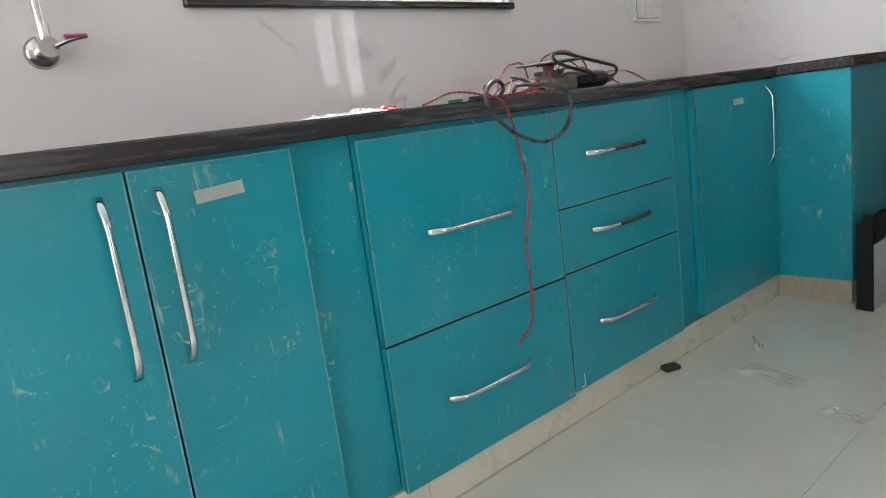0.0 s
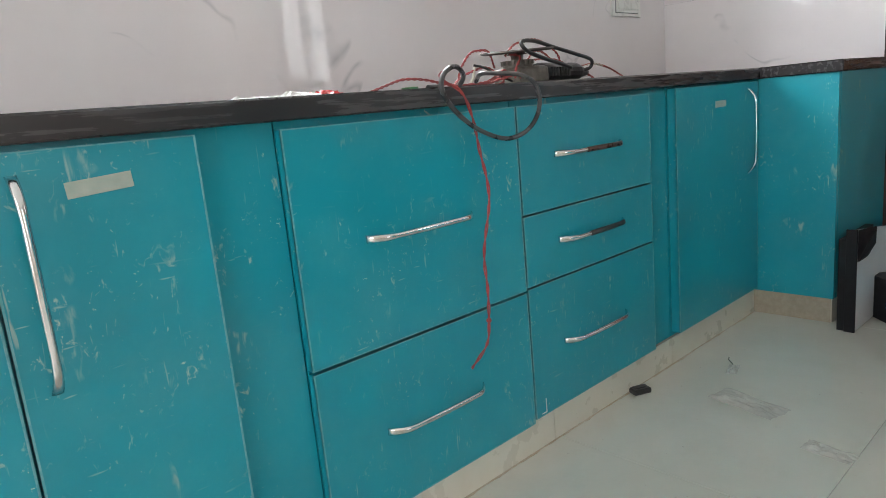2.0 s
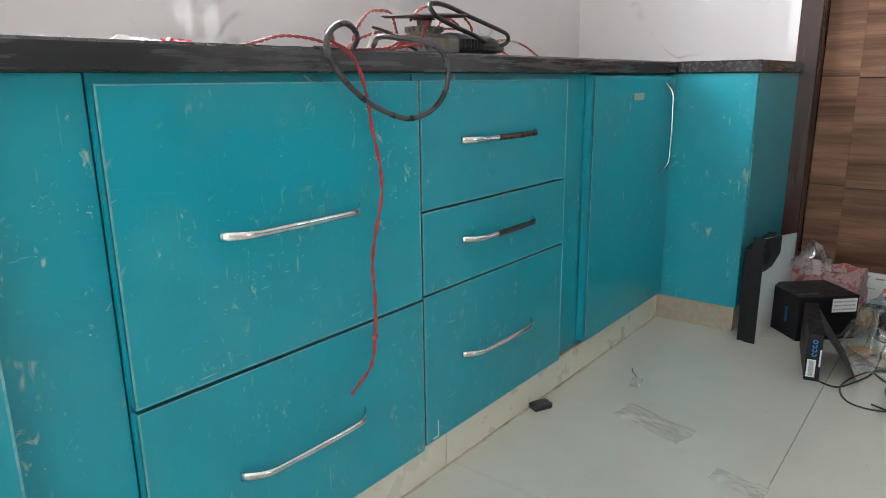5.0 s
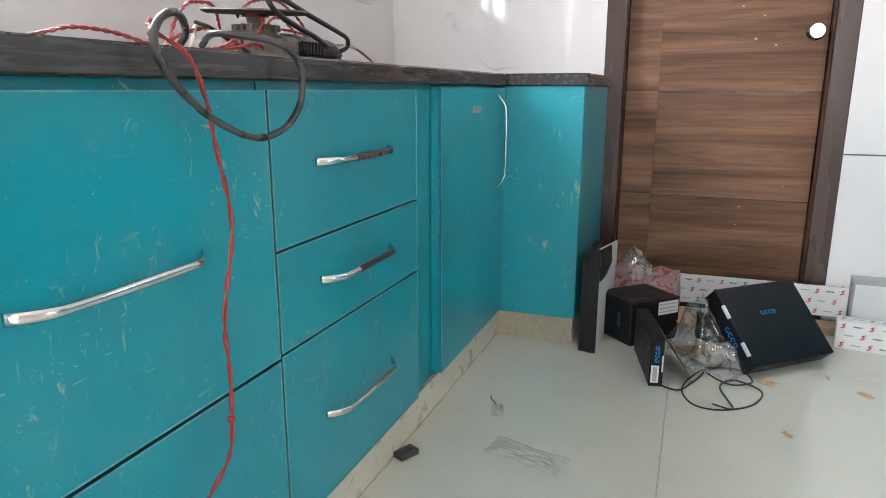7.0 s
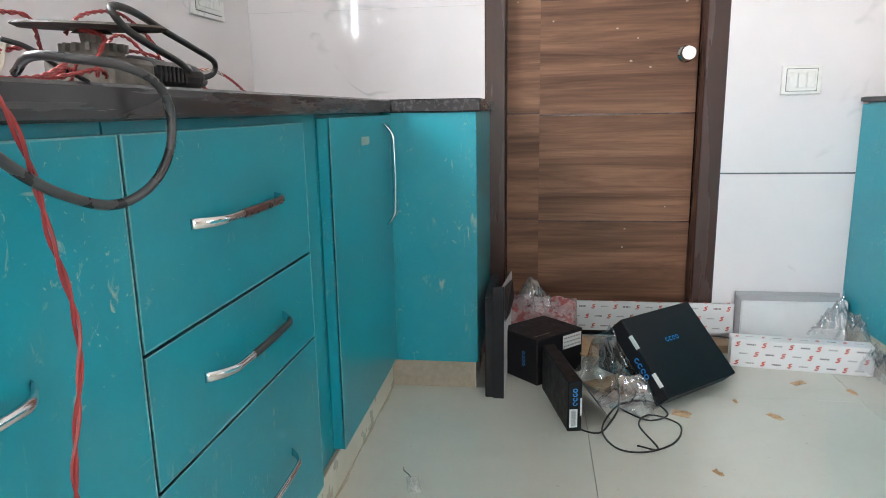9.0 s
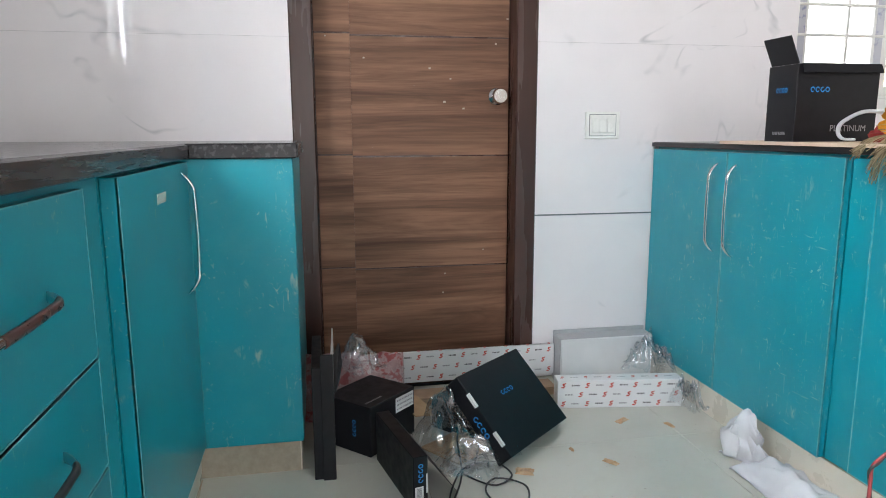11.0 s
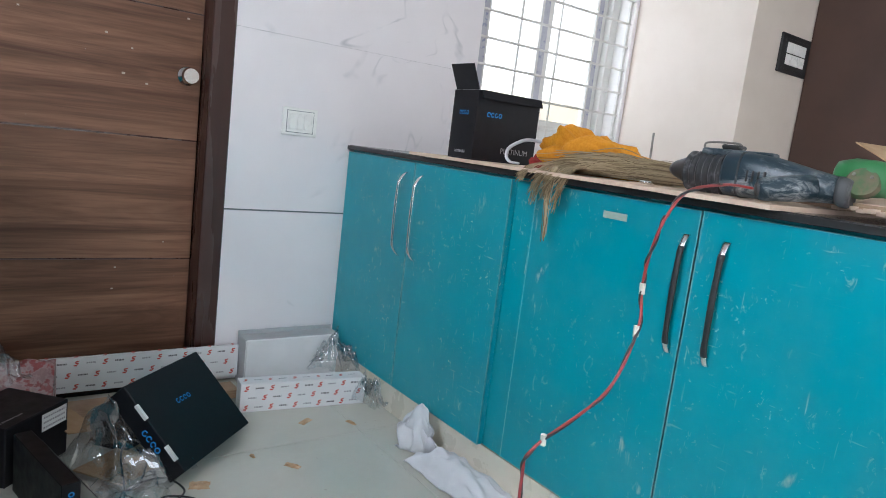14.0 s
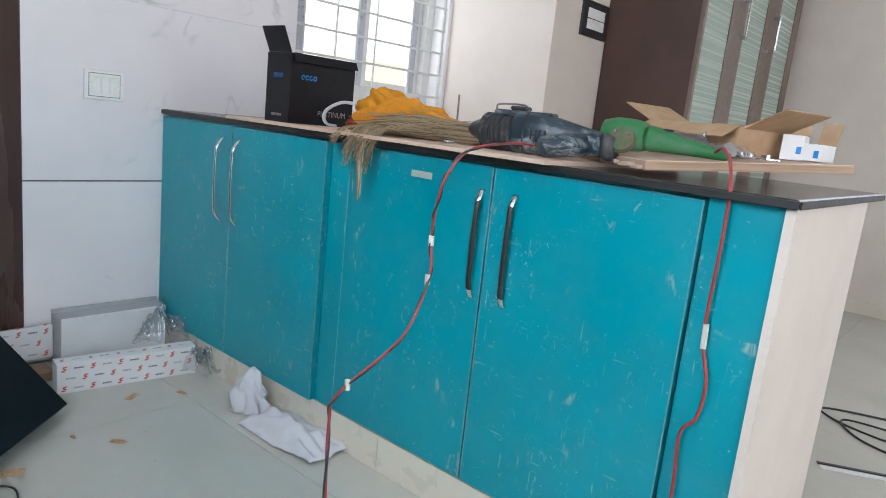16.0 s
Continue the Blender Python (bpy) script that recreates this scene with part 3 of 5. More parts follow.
switch_plate("switch_plate", "x", WALL_X, 2.728, 2.856, 0.880, 0.975, WHITE_PLASTIC, "white plastic switch plate on marble wall tiles")
switch_plate("switch_plate", "y", WALL_Y, 8.163, 8.388, 1.153, 1.287, WHITE_PLASTIC, "white wide switch plate above the black counter")
switch_plate("switch_plate", "x", RETURN_X, 0.637, 0.882, 1.397, 1.562, BLACK_PLASTIC, "black switch plate with two rows of white rockers", 3, 2)


# ---- cabinets ----
def handle(parent, at, length, upright, out, inlay=None, film=False, span=(0.33, 0.90), lift=0.026):
    """A bowed flat bar pull; out is +1 or -1 along y. The middle may carry an inlay strip, or dark colour painted for a
    reflection.
    """
    n, bm, mid, tip = 36, bmesh.new(), bmesh.new(), bmesh.new()
    runs = [(bm, 0.0, 1.0)] if inlay is None else [(bm, 0.0, span[0]), (mid, *span), (tip, span[1], 1.0)]
    for target, lo, hi in runs:
        grow = 0.0006 if target is mid else 0.0
        rings = []
        for i in range(n + 1):
            t = lo + (hi - lo) * i / n
            u = (t - 0.5) * length
            end = min(t, 1 - t)
            rise = lift * min(1, math.sin(min(end / 0.16, 1) * math.pi / 2) ** 0.8) + 0.004 * math.sin(math.pi * t)
            wide = (0.0072 - 0.0030 * min(1, end / 0.2)) + 0.0015 * math.sin(math.pi * t)
            deep = 0.0045
            r = []
            for k in range(8):
                a = 2 * math.pi * (k + 0.5) / 8
                v, q = (wide + grow) * math.cos(a) * 1.08, rise + (deep + grow) * math.sin(a)
                q = max(q, 0.0)
                r.append(target.verts.new((v, out * q, u) if upright else (u, out * q, v)))
            rings.append(r)
        for a, b in zip(rings, rings[1:]):
            for k in range(8):
                target.faces.new((a[k], a[(k + 1) % 8], b[(k + 1) % 8], b[k]))
        target.faces.new(rings[0]), target.faces.new(rings[-1])
    for target in (bm, mid, tip):
        bmesh.ops.translate(target, verts=target.verts, vec=at)
    h = part("handle", bm, FILM if film else CHROME, parent, "chrome bow handle", True, True)
    if inlay is not None:
        part("handle_inlay", mid, inlay, parent, "dark handle middle, inlay or painted reflection", True, True)
        part("handle_tip", tip, CHROME, parent, "chrome handle end", True, True)
    else:
        mid.free(), tip.free()
    return h


def front(name, cab, x0, x1, z0, z1, y_face, out, thick=0.018):
    """A flat laminate door or drawer front with a lighter edge."""
    p = part(name, box(x0, y_face, z0, x1, y_face - out * thick, z1, 0.0012), TEAL, cab, "", True)
    e = bmesh.new()
    for a, b, c, d in ((x0, x0 + 0.003, z0, z1), (x1 - 0.003, x1, z0, z1), (x0 + 0.003, x1 - 0.003, z1 - 0.002, z1), (x0 + 0.003, x1 - 0.003, z0, z0 + 0.002)):
        box(a, y_face + out * 0.0006, c, b, y_face - out * 0.004, d, 0, e)
    part("edge_band", e, TEAL_EDGE, p, "speckled pale edge band", True)
    return p


def carcass(cab, x0, x1, y0, y1, z0, z1):
    part("body", box(x0, y0, z0, x1, y1, z1), TEAL, cab, "", True)


YC = FACE_A + 0.019
a1 = thing("base_cabinet", (5.75, YC, 0), "teal laminate base cabinet with two tall doors", "cabinet", "sink side cabinets")
carcass(a1, 5.20, 6.178, YC, WALL_Y - 0.004, 0.085, 0.842)
part("panel", box(5.20, FACE_A, 0.07, 5.452, YC - 0.001, 0.835, 0.001), TEAL, a1, "", True)
d = front("door", a1, 5.455, 5.754, 0.075, 0.834, FACE_A, -1)
handle(d, (5.711, FACE_A, 0.658), 0.29, True, -1)
d = front("door", a1, 5.758, 6.040, 0.075, 0.834, FACE_A, -1)
handle(d, (5.798, FACE_A, 0.660), 0.29, True, -1)
strip = box(-0.043, FACE_A - 0.0012, -0.011, 0.043, FACE_A + 0.001, 0.011, 0.0003)
bmesh.ops.transform(strip, matrix=pose(5.899, 0, 0.780, 0, -4, 0), verts=strip.verts)
part("tape", strip, TAPE, d, "strip of pale masking tape", True)

a2 = thing("base_cabinet", (6.475, YC, 0), "teal laminate cabinet with two deep drawers", "cabinet", "sink side cabinets")
carcass(a2, 6.181, 6.764, YC, WALL_Y - 0.004, 0.085, 0.842)
d = front("drawer", a2, 6.181, 6.763, 0.411, 0.829, FACE_A, -1)
handle(d, (6.464, FACE_A, 0.619), 0.275, False, -1)
d = front("drawer", a2, 6.181, 6.763, 0.078, 0.405, FACE_A, -1)
handle(d, (6.460, FACE_A, 0.240), 0.27, False, -1)

a3 = thing("base_cabinet", (7.06, YC, 0), "teal laminate cabinet with three drawers", "cabinet", "sink side cabinets")
carcass(a3, 6.768, 7.452, YC, WALL_Y - 0.004, 0.085, 0.842)
for z0, z1, zh, ink in ((0.586, 0.829, 0.712, BROWN_INLAY), (0.416, 0.581, 0.506, BLACK_PLASTIC), (0.086, 0.411, 0.249, None)):
    d = front("drawer", a3, 6.768, 7.333, z0, z1, FACE_A, -1)
    handle(d, (7.034, FACE_A, zh), 0.28, False, -1, ink)
    if ink is None:
        mark = box(6.806, FACE_A - 0.0014, 0.094, 6.8085, FACE_A + 0.001, 0.128)
        box(6.790, FACE_A - 0.0014, 0.0915, 6.8085, FACE_A + 0.001, 0.094, 0, mark)
        part("chalk_mark", mark, INK_WHITE, d, "white chalk mark", True)

a4 = thing("base_cabinet", (7.79, YC, 0), "teal laminate cabinet with a single door", "cabinet", "sink side cabinets")
carcass(a4, 7.456, 8.047, YC, WALL_Y - 0.004, 0.085, 0.842)
d = front("door", a4, 7.463, 8.043, 0.098, 0.836, FACE_A - 0.010, -1, 0.028)
handle(d, (7.958, FACE_A - 0.010, 0.672), 0.285, True, -1)
part("tape", box(7.716, FACE_A - 0.0112, 0.766, 7.790, FACE_A - 0.0095, 0.786, 0.0003), TAPE, d, "scrap of pale tape", True)

BLOCK_Y = 3.852
a5 = thing("corner_cabinet", (8.35, 4.2, 0), "teal laminate corner block beside the door", "cabinet", "sink side cabinets")
carcass(a5, 8.068, WALL_X - 0.004, BLOCK_Y + 0.019, WALL_Y - 0.004, 0.088, 0.842)
part("side_panel", box(8.050, BLOCK_Y + 0.001, 0.088, 8.067, WALL_Y - 0.3, 0.842, 0.001), TEAL, a5, "", True)
part("front_panel", box(8.0675, BLOCK_Y, 0.088, WALL_X - 0.004, BLOCK_Y + 0.018, 0.842, 0.001), TEAL, a5, "", True)

top_a = thing("countertop", (6.8, 4.4, 0.842), "black granite worktop with a dusty polished edge", "countertop")
part("slab", box(5.0, FACE_A - 0.012, 0.8425, 8.043, WALL_Y - 0.004, TOP_A, 0.004), GRANITE, top_a, "", True)
part("slab", box(8.0435, BLOCK_Y - 0.010, 0.8425, WALL_X - 0.003, WALL_Y - 0.004, TOP_A, 0.004), GRANITE, top_a, "", True)
part("edge", box(5.0, FACE_A - 0.016, 0.8445, 8.041, FACE_A - 0.0125, TOP_A - 0.003, 0.001), GRANITE_EDGE, top_a, "dusty scratched granite edge", True)
part("edge", box(8.0375, BLOCK_Y - 0.010, 0.8445, 8.043, FACE_A - 0.017, TOP_A - 0.003, 0.001), GRANITE_EDGE, top_a, "dusty scratched granite edge", True)
part("edge", box(8.0375, BLOCK_Y - 0.014, 0.8445, WALL_X - 0.004, BLOCK_Y - 0.0105, TOP_A - 0.003, 0.001), GRANITE_EDGE, top_a, "dusty scratched granite edge", True)

PLINTH_JOINT = speckled("plinth_joint", (0.34, 0.29, 0.22), (0.44, 0.38, 0.30), 60, 0.85)


def plinth(name, x0, x1, y_front, y_back, top, out, start, label):
    """A plinth faced with upright tiles 0.6 m long, set 3 mm proud of their joints."""
    base = structure(name, box(x0, y_front - out * 0.003, 0, x1, y_back, top - 0.001), PLINTH_JOINT, label, "plinth")
    cuts = [x0] + [start + 0.6 * k for k in range(-6, 7) if x0 + 0.01 < start + 0.6 * k < x1 - 0.01] + [x1]
    for a, b in zip(cuts, cuts[1:]):
        part("tile", box(a + 0.0008, y_front, 0, b - 0.0008, y_front - out * 0.0035, top, 0.0006), PLINTH, base)
    return base


plinth_a = plinth("baseboard_1", 5.2, 8.060, FACE_A + 0.008, FACE_A + 0.05, 0.084, -1, 6.845, "cream tile plinth under the teal cabinets")
plinth("baseboard_2", 8.060, WALL_X - 0.004, BLOCK_Y + 0.008, FACE_A + 0.05, 0.087, -1, 9.0, "cream tile plinth under the corner block")

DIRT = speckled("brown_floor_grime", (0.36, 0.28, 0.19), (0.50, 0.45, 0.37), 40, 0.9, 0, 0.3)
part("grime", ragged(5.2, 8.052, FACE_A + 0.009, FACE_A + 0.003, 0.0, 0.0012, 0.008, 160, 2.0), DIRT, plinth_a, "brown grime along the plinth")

# peninsula
YB = FACE_B - 0.019
b1 = thing("base_cabinet", (8.15, YB, 0), "teal laminate cabinet with two doors beside the wall", "cabinet", "peninsula cabinets")
carcass(b1, 7.69, WALL_X - 0.004, 2.02, YB + 0.018, 0.10, 0.850)
for x0, x1, hx in ((8.155, WALL_X - 0.006, 8.200), (7.690, 8.151, 8.106)):
    d = front("door", b1, x0, x1, 0.10, 0.844, FACE_B + 0.018, 1)
    handle(d, (hx, FACE_B + 0.018, 0.672), 0.275, True, 1)
b2 = thing("base_cabinet", (7.18, YB, 0), "teal laminate cabinet with two wide doors", "cabinet", "peninsula cabinets")
carcass(b2, 6.672, 7.688, 2.02, YB, 0.10, 0.850)
part("panel", box(7.6135, YB + 0.001, 0.10, 7.687, FACE_B, 0.844, 0.001), TEAL, b2, "", True)
for x0, x1, hx in ((7.139, 7.612, 7.163), (6.676, 7.135, 7.073)):
    d = front("door", b2, x0, x1, 0.10, 0.844, FACE_B, 1)
    # Black middle paints in the dark reflection of these all-chrome handles.
    handle(d, (hx, FACE_B, 0.668), 0.25, True, 1, BLACK_PLASTIC, False, (0.08, 0.90), 0.014)
    if x0 > 7:
        part("tape", box(7.318, FACE_B - 0.001, 0.792, 7.386, FACE_B + 0.0012, 0.808, 0.0003), TAPE, d, "scrap of pale tape", True)
b3 = thing("filler_panel", (6.6, YB, 0), "narrow teal laminate end panel", "cabinet", "peninsula cabinets")
part("panel", box(6.545, 2.3, 0.10, 6.670, FACE_B - 0.004, 0.850, 0.001), TEAL, b3, "", True)
structure("wall_peninsula", box(6.528, 1.955, 0, 6.544, FACE_B + 0.004, 0.8505), PAINT, "cream plastered end of the peninsula", "wall")
structure("wall_peninsula_back", box(6.544, 1.955, 0, WALL_X, 2.01, 0.8505), PAINT, "cream plastered back of the peninsula", "wall")
plinth("baseboard_3", 6.545, WALL_X - 0.002, FACE_B + 0.006, 2.3, 0.099, 1, 8.01, "cream tile plinth under the peninsula")
top_b = thing("countertop", (7.5, 2.0, 0.8515), "black granite peninsula worktop with chipped edge", "countertop")
part("slab", box(6.522, 1.80, 0.8515, WALL_X - 0.003, FACE_B + 0.022, TOP_B, 0.004), GRANITE, top_b, "", True)
part("edge", box(6.522, FACE_B + 0.0225, 0.8525, WALL_X - 0.004, FACE_B + 0.026, TOP_B - 0.002, 0.001), GRANITE_WET, top_b, "dusty chipped granite edge", True)
part("edge", box(6.518, 1.80, 0.8525, 6.5215, FACE_B + 0.022, TOP_B - 0.002, 0.001), GRANITE_RAW, top_b, "dusty chipped granite edge", True)

# ---- wardrobe ----
ward = thing("wardrobe", (7.75, -0.15, 0), "tall brown wardrobe with mint glass door panels", "wardrobe")
WX, WY = 7.513, 0.630
part("side_panel", box(WX + 0.02, WY - 0.022, 0, RETURN_X - 0.004, WY, 2.3, 0.001), WARD_BROWN, ward, "dark brown side panel", True)
part("body", box(WX + 0.022, -0.866, 0, RETURN_X - 0.004, WY - 0.023, 2.3), WARD_BROWN, ward, "", True)
for y1, y0, first, last, hy in ((WY, 0.085, 0.028, 0.205, 0.135), (0.081, -0.450, 0.0, 0.225, -0.360), (-0.454, -0.850, 0.0, 0.11, None)):
    wd = part("door", box(WX + 0.006, y0 + 0.004, 0.08, WX + 0.016, y1 - 0.004, 2.28), MINT, ward, "mint frosted glass wardrobe door", True)
    part("stile", box(WX, y0, 0.08, WX + 0.0055, y0 + last, 2.28, 0.001), WARD_FRAME, wd, "taupe profile", True)
    if first:
        part("stile", box(WX, y1 - first, 0.08, WX + 0.0055, y1, 2.28, 0.001), WARD_FRAME, wd, "taupe profile", True)
        part("edge_strip", box(WX + 0.006, y1 - 0.0038, 0.08, WX + 0.018, y1, 2.28), WARD_FRAME, wd, "taupe profile", True)
    if hy is not None:
        hb = tube([Vector((WX - 0.03, hy, 1.50)), Vector((WX - 0.03, hy, 1.67))], 0.006, 8)
        box(WX - 0.035, hy - 0.012, 1.665, WX, hy + 0.012, 1.685, 0.002, hb), box(WX - 0.035, hy - 0.012, 1.487, WX, hy + 0.012, 1.507, 0.002, hb)
        part("handle", hb, CHROME, wd, "chrome bar handle", True)


# ---- things on the sink counter ----
def rings_mark(m, w, h, bm=None):
    """A plain row of four little rings, as printed on the cartons."""
    bm = bm or bmesh.new()
    for k in range(4):
        cx = w * (k / 4 + 0.125 - 0.5)
        ro, ri = w * 0.115, w * 0.065
        n = 12 if k != 2 else 7
        span = 2 * math.pi * (1.0 if k == 3 else 0.82)
        prev = None
        for i in range(n + 1):
            a = span * i / n + 0.5 * k
            p, q = (bm.verts.new(m @ Vector((cx + r * math.cos(a), r * math.sin(a) * h / w * 3.2, 0))) for r in (ro, ri))
            if prev:
                bm.faces.new((prev[0], p, q, prev[1]))
            prev = (p, q)
    return bm


def bars(m, w, h, n, seed, bm=None):
    """A line of short bars in place of small writing."""
    bm, rnd = bm or bmesh.new(), random.Random(seed)
    x = -w / 2
    while x < w / 2:
        step = w / n * rnd.uniform(0.6, 1.3)
        vs = [bm.verts.new(m @ Vector(c)) for c in ((x, -h / 2, 0), (min(x + step * 0.7, w / 2), -h / 2, 0), (min(x + step * 0.7, w / 2), h / 2, 0), (x, h / 2, 0))]
        bm.faces.new(vs)
        x += step
    return bm


def plain(m, w, h, bm=None):
    bm = bm or bmesh.new()
    bm.faces.new([bm.verts.new(m @ Vector(c)) for c in ((-w / 2, -h / 2, 0), (w / 2, -h / 2, 0), (w / 2, h / 2, 0), (-w / 2, h / 2, 0))])
    return bm


ZA = TOP_A
grinder = thing("angle_grinder", (6.945, 4.215, ZA), "dusty angle grinder lying upside down on the black counter", "power tool")
grinder.matrix_basis = pose(6.975, 4.265, ZA, 0, 0, 2) @ Matrix.Diagonal((1.28, 1.28, 0.86, 1))
gh = box(-0.045, -0.036, 0.0, 0.05, 0.036, 0.052, 0.010, None, 2)
drum(0.030, 0.026, 0.020, 20, pose(-0.008, 0, 0.050), gh)
part("gear_head", gh, STEEL, grinder, "dusty cast metal gear head")
collar = bmesh.new()
for k in range(16):
    a = 2 * math.pi * k / 16
    box(-0.003, -0.002, 0.058, 0.003, 0.002, 0.070, 0, collar)
    bmesh.ops.transform(collar, matrix=pose(-0.008, 0, 0, 0, 0, math.degrees(a)) @ pose(0.030, 0, 0), verts=collar.verts[-8:])
part("guard_collar", collar, STEEL, grinder)
part("spindle", drum(0.011, 0.014, 0.030, 16, pose(-0.008, 0, 0.066)), STEEL, grinder)
disc = drum(0.066, 0.073, 0.005, 48, pose(-0.008, 0, 0.092, 4, -5, 0))
drum(0.073, 0.070, 0.0035, 48, pose(-0.008, 0, 0.0972, 4, -5, 0), disc)
drum(0.020, 0.015, 0.006, 24, pose(-0.008, 0, 0.0865, 4, -5, 0), disc)
part("grinding_disc", disc, DISC, grinder, "worn dark grinding disc")
gb = tube([Vector((0.045 + 0.011 * k, 0, 0.031)) for k in range(15)], 0.03, 16, None, 1.0, [0.026, 0.031, 0.032, 0.032, 0.031, 0.030, 0.029, 0.028, 0.028, 0.028, 0.029, 0.030, 0.030, 0.027, 0.020])
part("motor_housing", gb, BLACK_PLASTIC, grinder, "black plastic motor housing")
vents = bmesh.new()
for k in range(7):
    box(0.062 + 0.010 * k, -0.0335, 0.018, 0.066 + 0.010 * k, -0.026, 0.046, 0.001, vents)
part("vent_ribs", vents, BLACK_PLASTIC, grinder)
part("tail", drum(0.018, 0.011, 0.035, 14, pose(0.195, 0, 0.028, 0, 90, 0)), BLACK_PLASTIC, grinder)


def cable(name, ctrl, r, mat, label, at, category="cable", per=10):
    t = thing(name, at, label, category)
    part("cord", tube(curve_points(ctrl, per), r, 8), mat, t, "", True, True)
    return t


YH = FACE_A - 0.034
loop = cable("power_cord", [(7.20, 4.25, 0.905), (7.245, 4.24, 0.915), (7.235, 4.23, 0.935), (7.15, 4.22, 0.950), (7.05, 4.21, 0.965), (6.96, 4.20, 0.979), (6.90, 4.19, 0.978), (6.885, 4.18, 0.966), (6.91, 4.18, 0.951), (6.98, 4.19, 0.937), (7.06, 4.20, 0.924), (7.13, 4.22, 0.915)],
             0.0048, CABLE_BLACK, "thick black rubber cord looped over the grinder", (6.95, 4.2, ZA))
cable("power_cord", [(6.668, 4.18, 0.885), (6.650, 4.15, 0.900), (6.605, 4.115, 0.914), (6.560, 4.09, 0.916), (6.523, YH - 0.002, 0.902), (6.511, YH - 0.005, 0.880), (6.522, YH - 0.006, 0.853), (6.560, YH - 0.005, 0.818), (6.615, YH - 0.004, 0.787), (6.688, YH - 0.003, 0.766),
                     (6.750, YH - 0.004, 0.775), (6.790, YH - 0.006, 0.806), (6.799, YH - 0.008, 0.845), (6.784, YH - 0.006, 0.878), (6.755, 4.09, 0.896), (6.725, 4.12, 0.902), (6.715, 4.16, 0.905), (6.74, 4.20, 0.892)],
      0.0050, CABLE_GREY, "dusty grey-black cord hanging in a loop over the counter edge", (6.65, 4.1, ZA))

wires = thing("wire_bundle", (6.85, 4.25, ZA), "tangle of twisted red wires on the black counter", "wires")
part("hanging_wire", twisted([(6.66, 4.22, 0.896), (6.58, 4.14, 0.910), (6.528, YH + 0.012, 0.894), (6.565, YH - 0.002, 0.868), (6.592, YH, 0.82), (6.606, YH, 0.753), (6.624, YH, 0.655), (6.596, YH, 0.540), (6.598, YH, 0.46), (6.594, YH, 0.392), (6.580, YH - 0.002, 0.345), (6.528, YH - 0.004, 0.309)], 0.0018, 0.085),
     CABLE_RED, wires, "", True)
kn = bmesh.new()
bmesh.ops.create_icosphere(kn, subdivisions=2, radius=0.006)
bmesh.ops.translate(kn, verts=kn.verts, vec=(6.594, YH, 0.394))
part("knot", kn, CABLE_RED, wires, "", True)
for ctrl in (((6.503, 4.28, 0.886), (6.541, 4.28, 0.896), (6.594, 4.28, 0.908), (6.649, 4.27, 0.905), (6.689, 4.26, 0.895), (6.722, 4.25, 0.887)),
             ((6.756, 4.27, 0.906), (6.780, 4.28, 0.931), (6.819, 4.29, 0.960), (6.858, 4.30, 0.969), (6.898, 4.30, 0.966), (6.95, 4.33, 0.93)),
             ((6.735, 4.27, 0.886), (6.765, 4.27, 0.906), (6.817, 4.27, 0.922), (6.855, 4.27, 0.926), (6.905, 4.28, 0.912)),
             ((6.960, 4.30, 0.955), (6.998, 4.30, 0.983), (7.072, 4.30, 0.997), (7.143, 4.31, 0.987), (7.193, 4.31, 0.959), (7.211, 4.31, 0.925), (7.244, 4.30, 0.910)),
             ((7.058, 4.33, 0.943), (7.142, 4.33, 0.949), (7.205, 4.32, 0.944), (7.251, 4.31, 0.922), (7.313, 4.30, 0.902), (7.344, 4.29, 0.884)),
             ((7.24, 4.30, 0.915), (7.258, 4.29, 0.922), (7.327, 4.28, 0.927), (7.400, 4.28, 0.914), (7.478, 4.28, 0.886)),
             ((6.776, 4.25, 0.885), (6.833, 4.24, 0.889), (6.874, 4.24, 0.905), (6.882, 4.25, 0.886), (6.814, 4.27, 0.885), (6.76, 4.30, 0.890)),
             ((6.90, 4.22, 0.895), (6.905, 4.22, 0.918), (6.922, 4.22, 0.945), (6.918, 4.25, 0.955)),
             ((6.80, 4.22, 0.886), (6.85, 4.215, 0.896), (6.90, 4.215, 0.903), (6.94, 4.23, 0.888)),
             ((6.72, 4.22, 0.886), (6.79, 4.21, 0.891), (6.86, 4.22, 0.915), (6.89, 4.25, 0.900), (6.84, 4.27, 0.890)),
             ((7.05, 4.33, 0.890), (7.10, 4.33, 0.960), (7.15, 4.33, 0.968), (7.19, 4.32, 0.930), (7.16, 4.32, 0.90))):
    part("wire", twisted(ctrl, 0.0017, 0.03), CABLE_RED, wires, "", True)
part("black_lead", tube(curve_points([(6.80, 4.26, 0.932), (6.825, 4.25, 0.925), (6.86, 4.245, 0.908), (6.91, 4.24, 0.890)], 6), 0.003, 8), CABLE_BLACK, wires, "short black lead", True, True)
part("taped_joint", tube(curve_points([(6.791, 4.27, 0.886), (6.806, 4.27, 0.906), (6.812, 4.27, 0.925), (6.822, 4.27, 0.930)], 5), 0.0035, 8), CABLE_WHITE, wires, "joint wrapped in white tape", True)
part("taped_joint", tube(curve_points([(7.27, 4.288, 0.9235), (7.327, 4.28, 0.927), (7.37, 4.28, 0.921)], 5), 0.003, 8), CABLE_WHITE, wires, "joint wrapped in white tape", True)



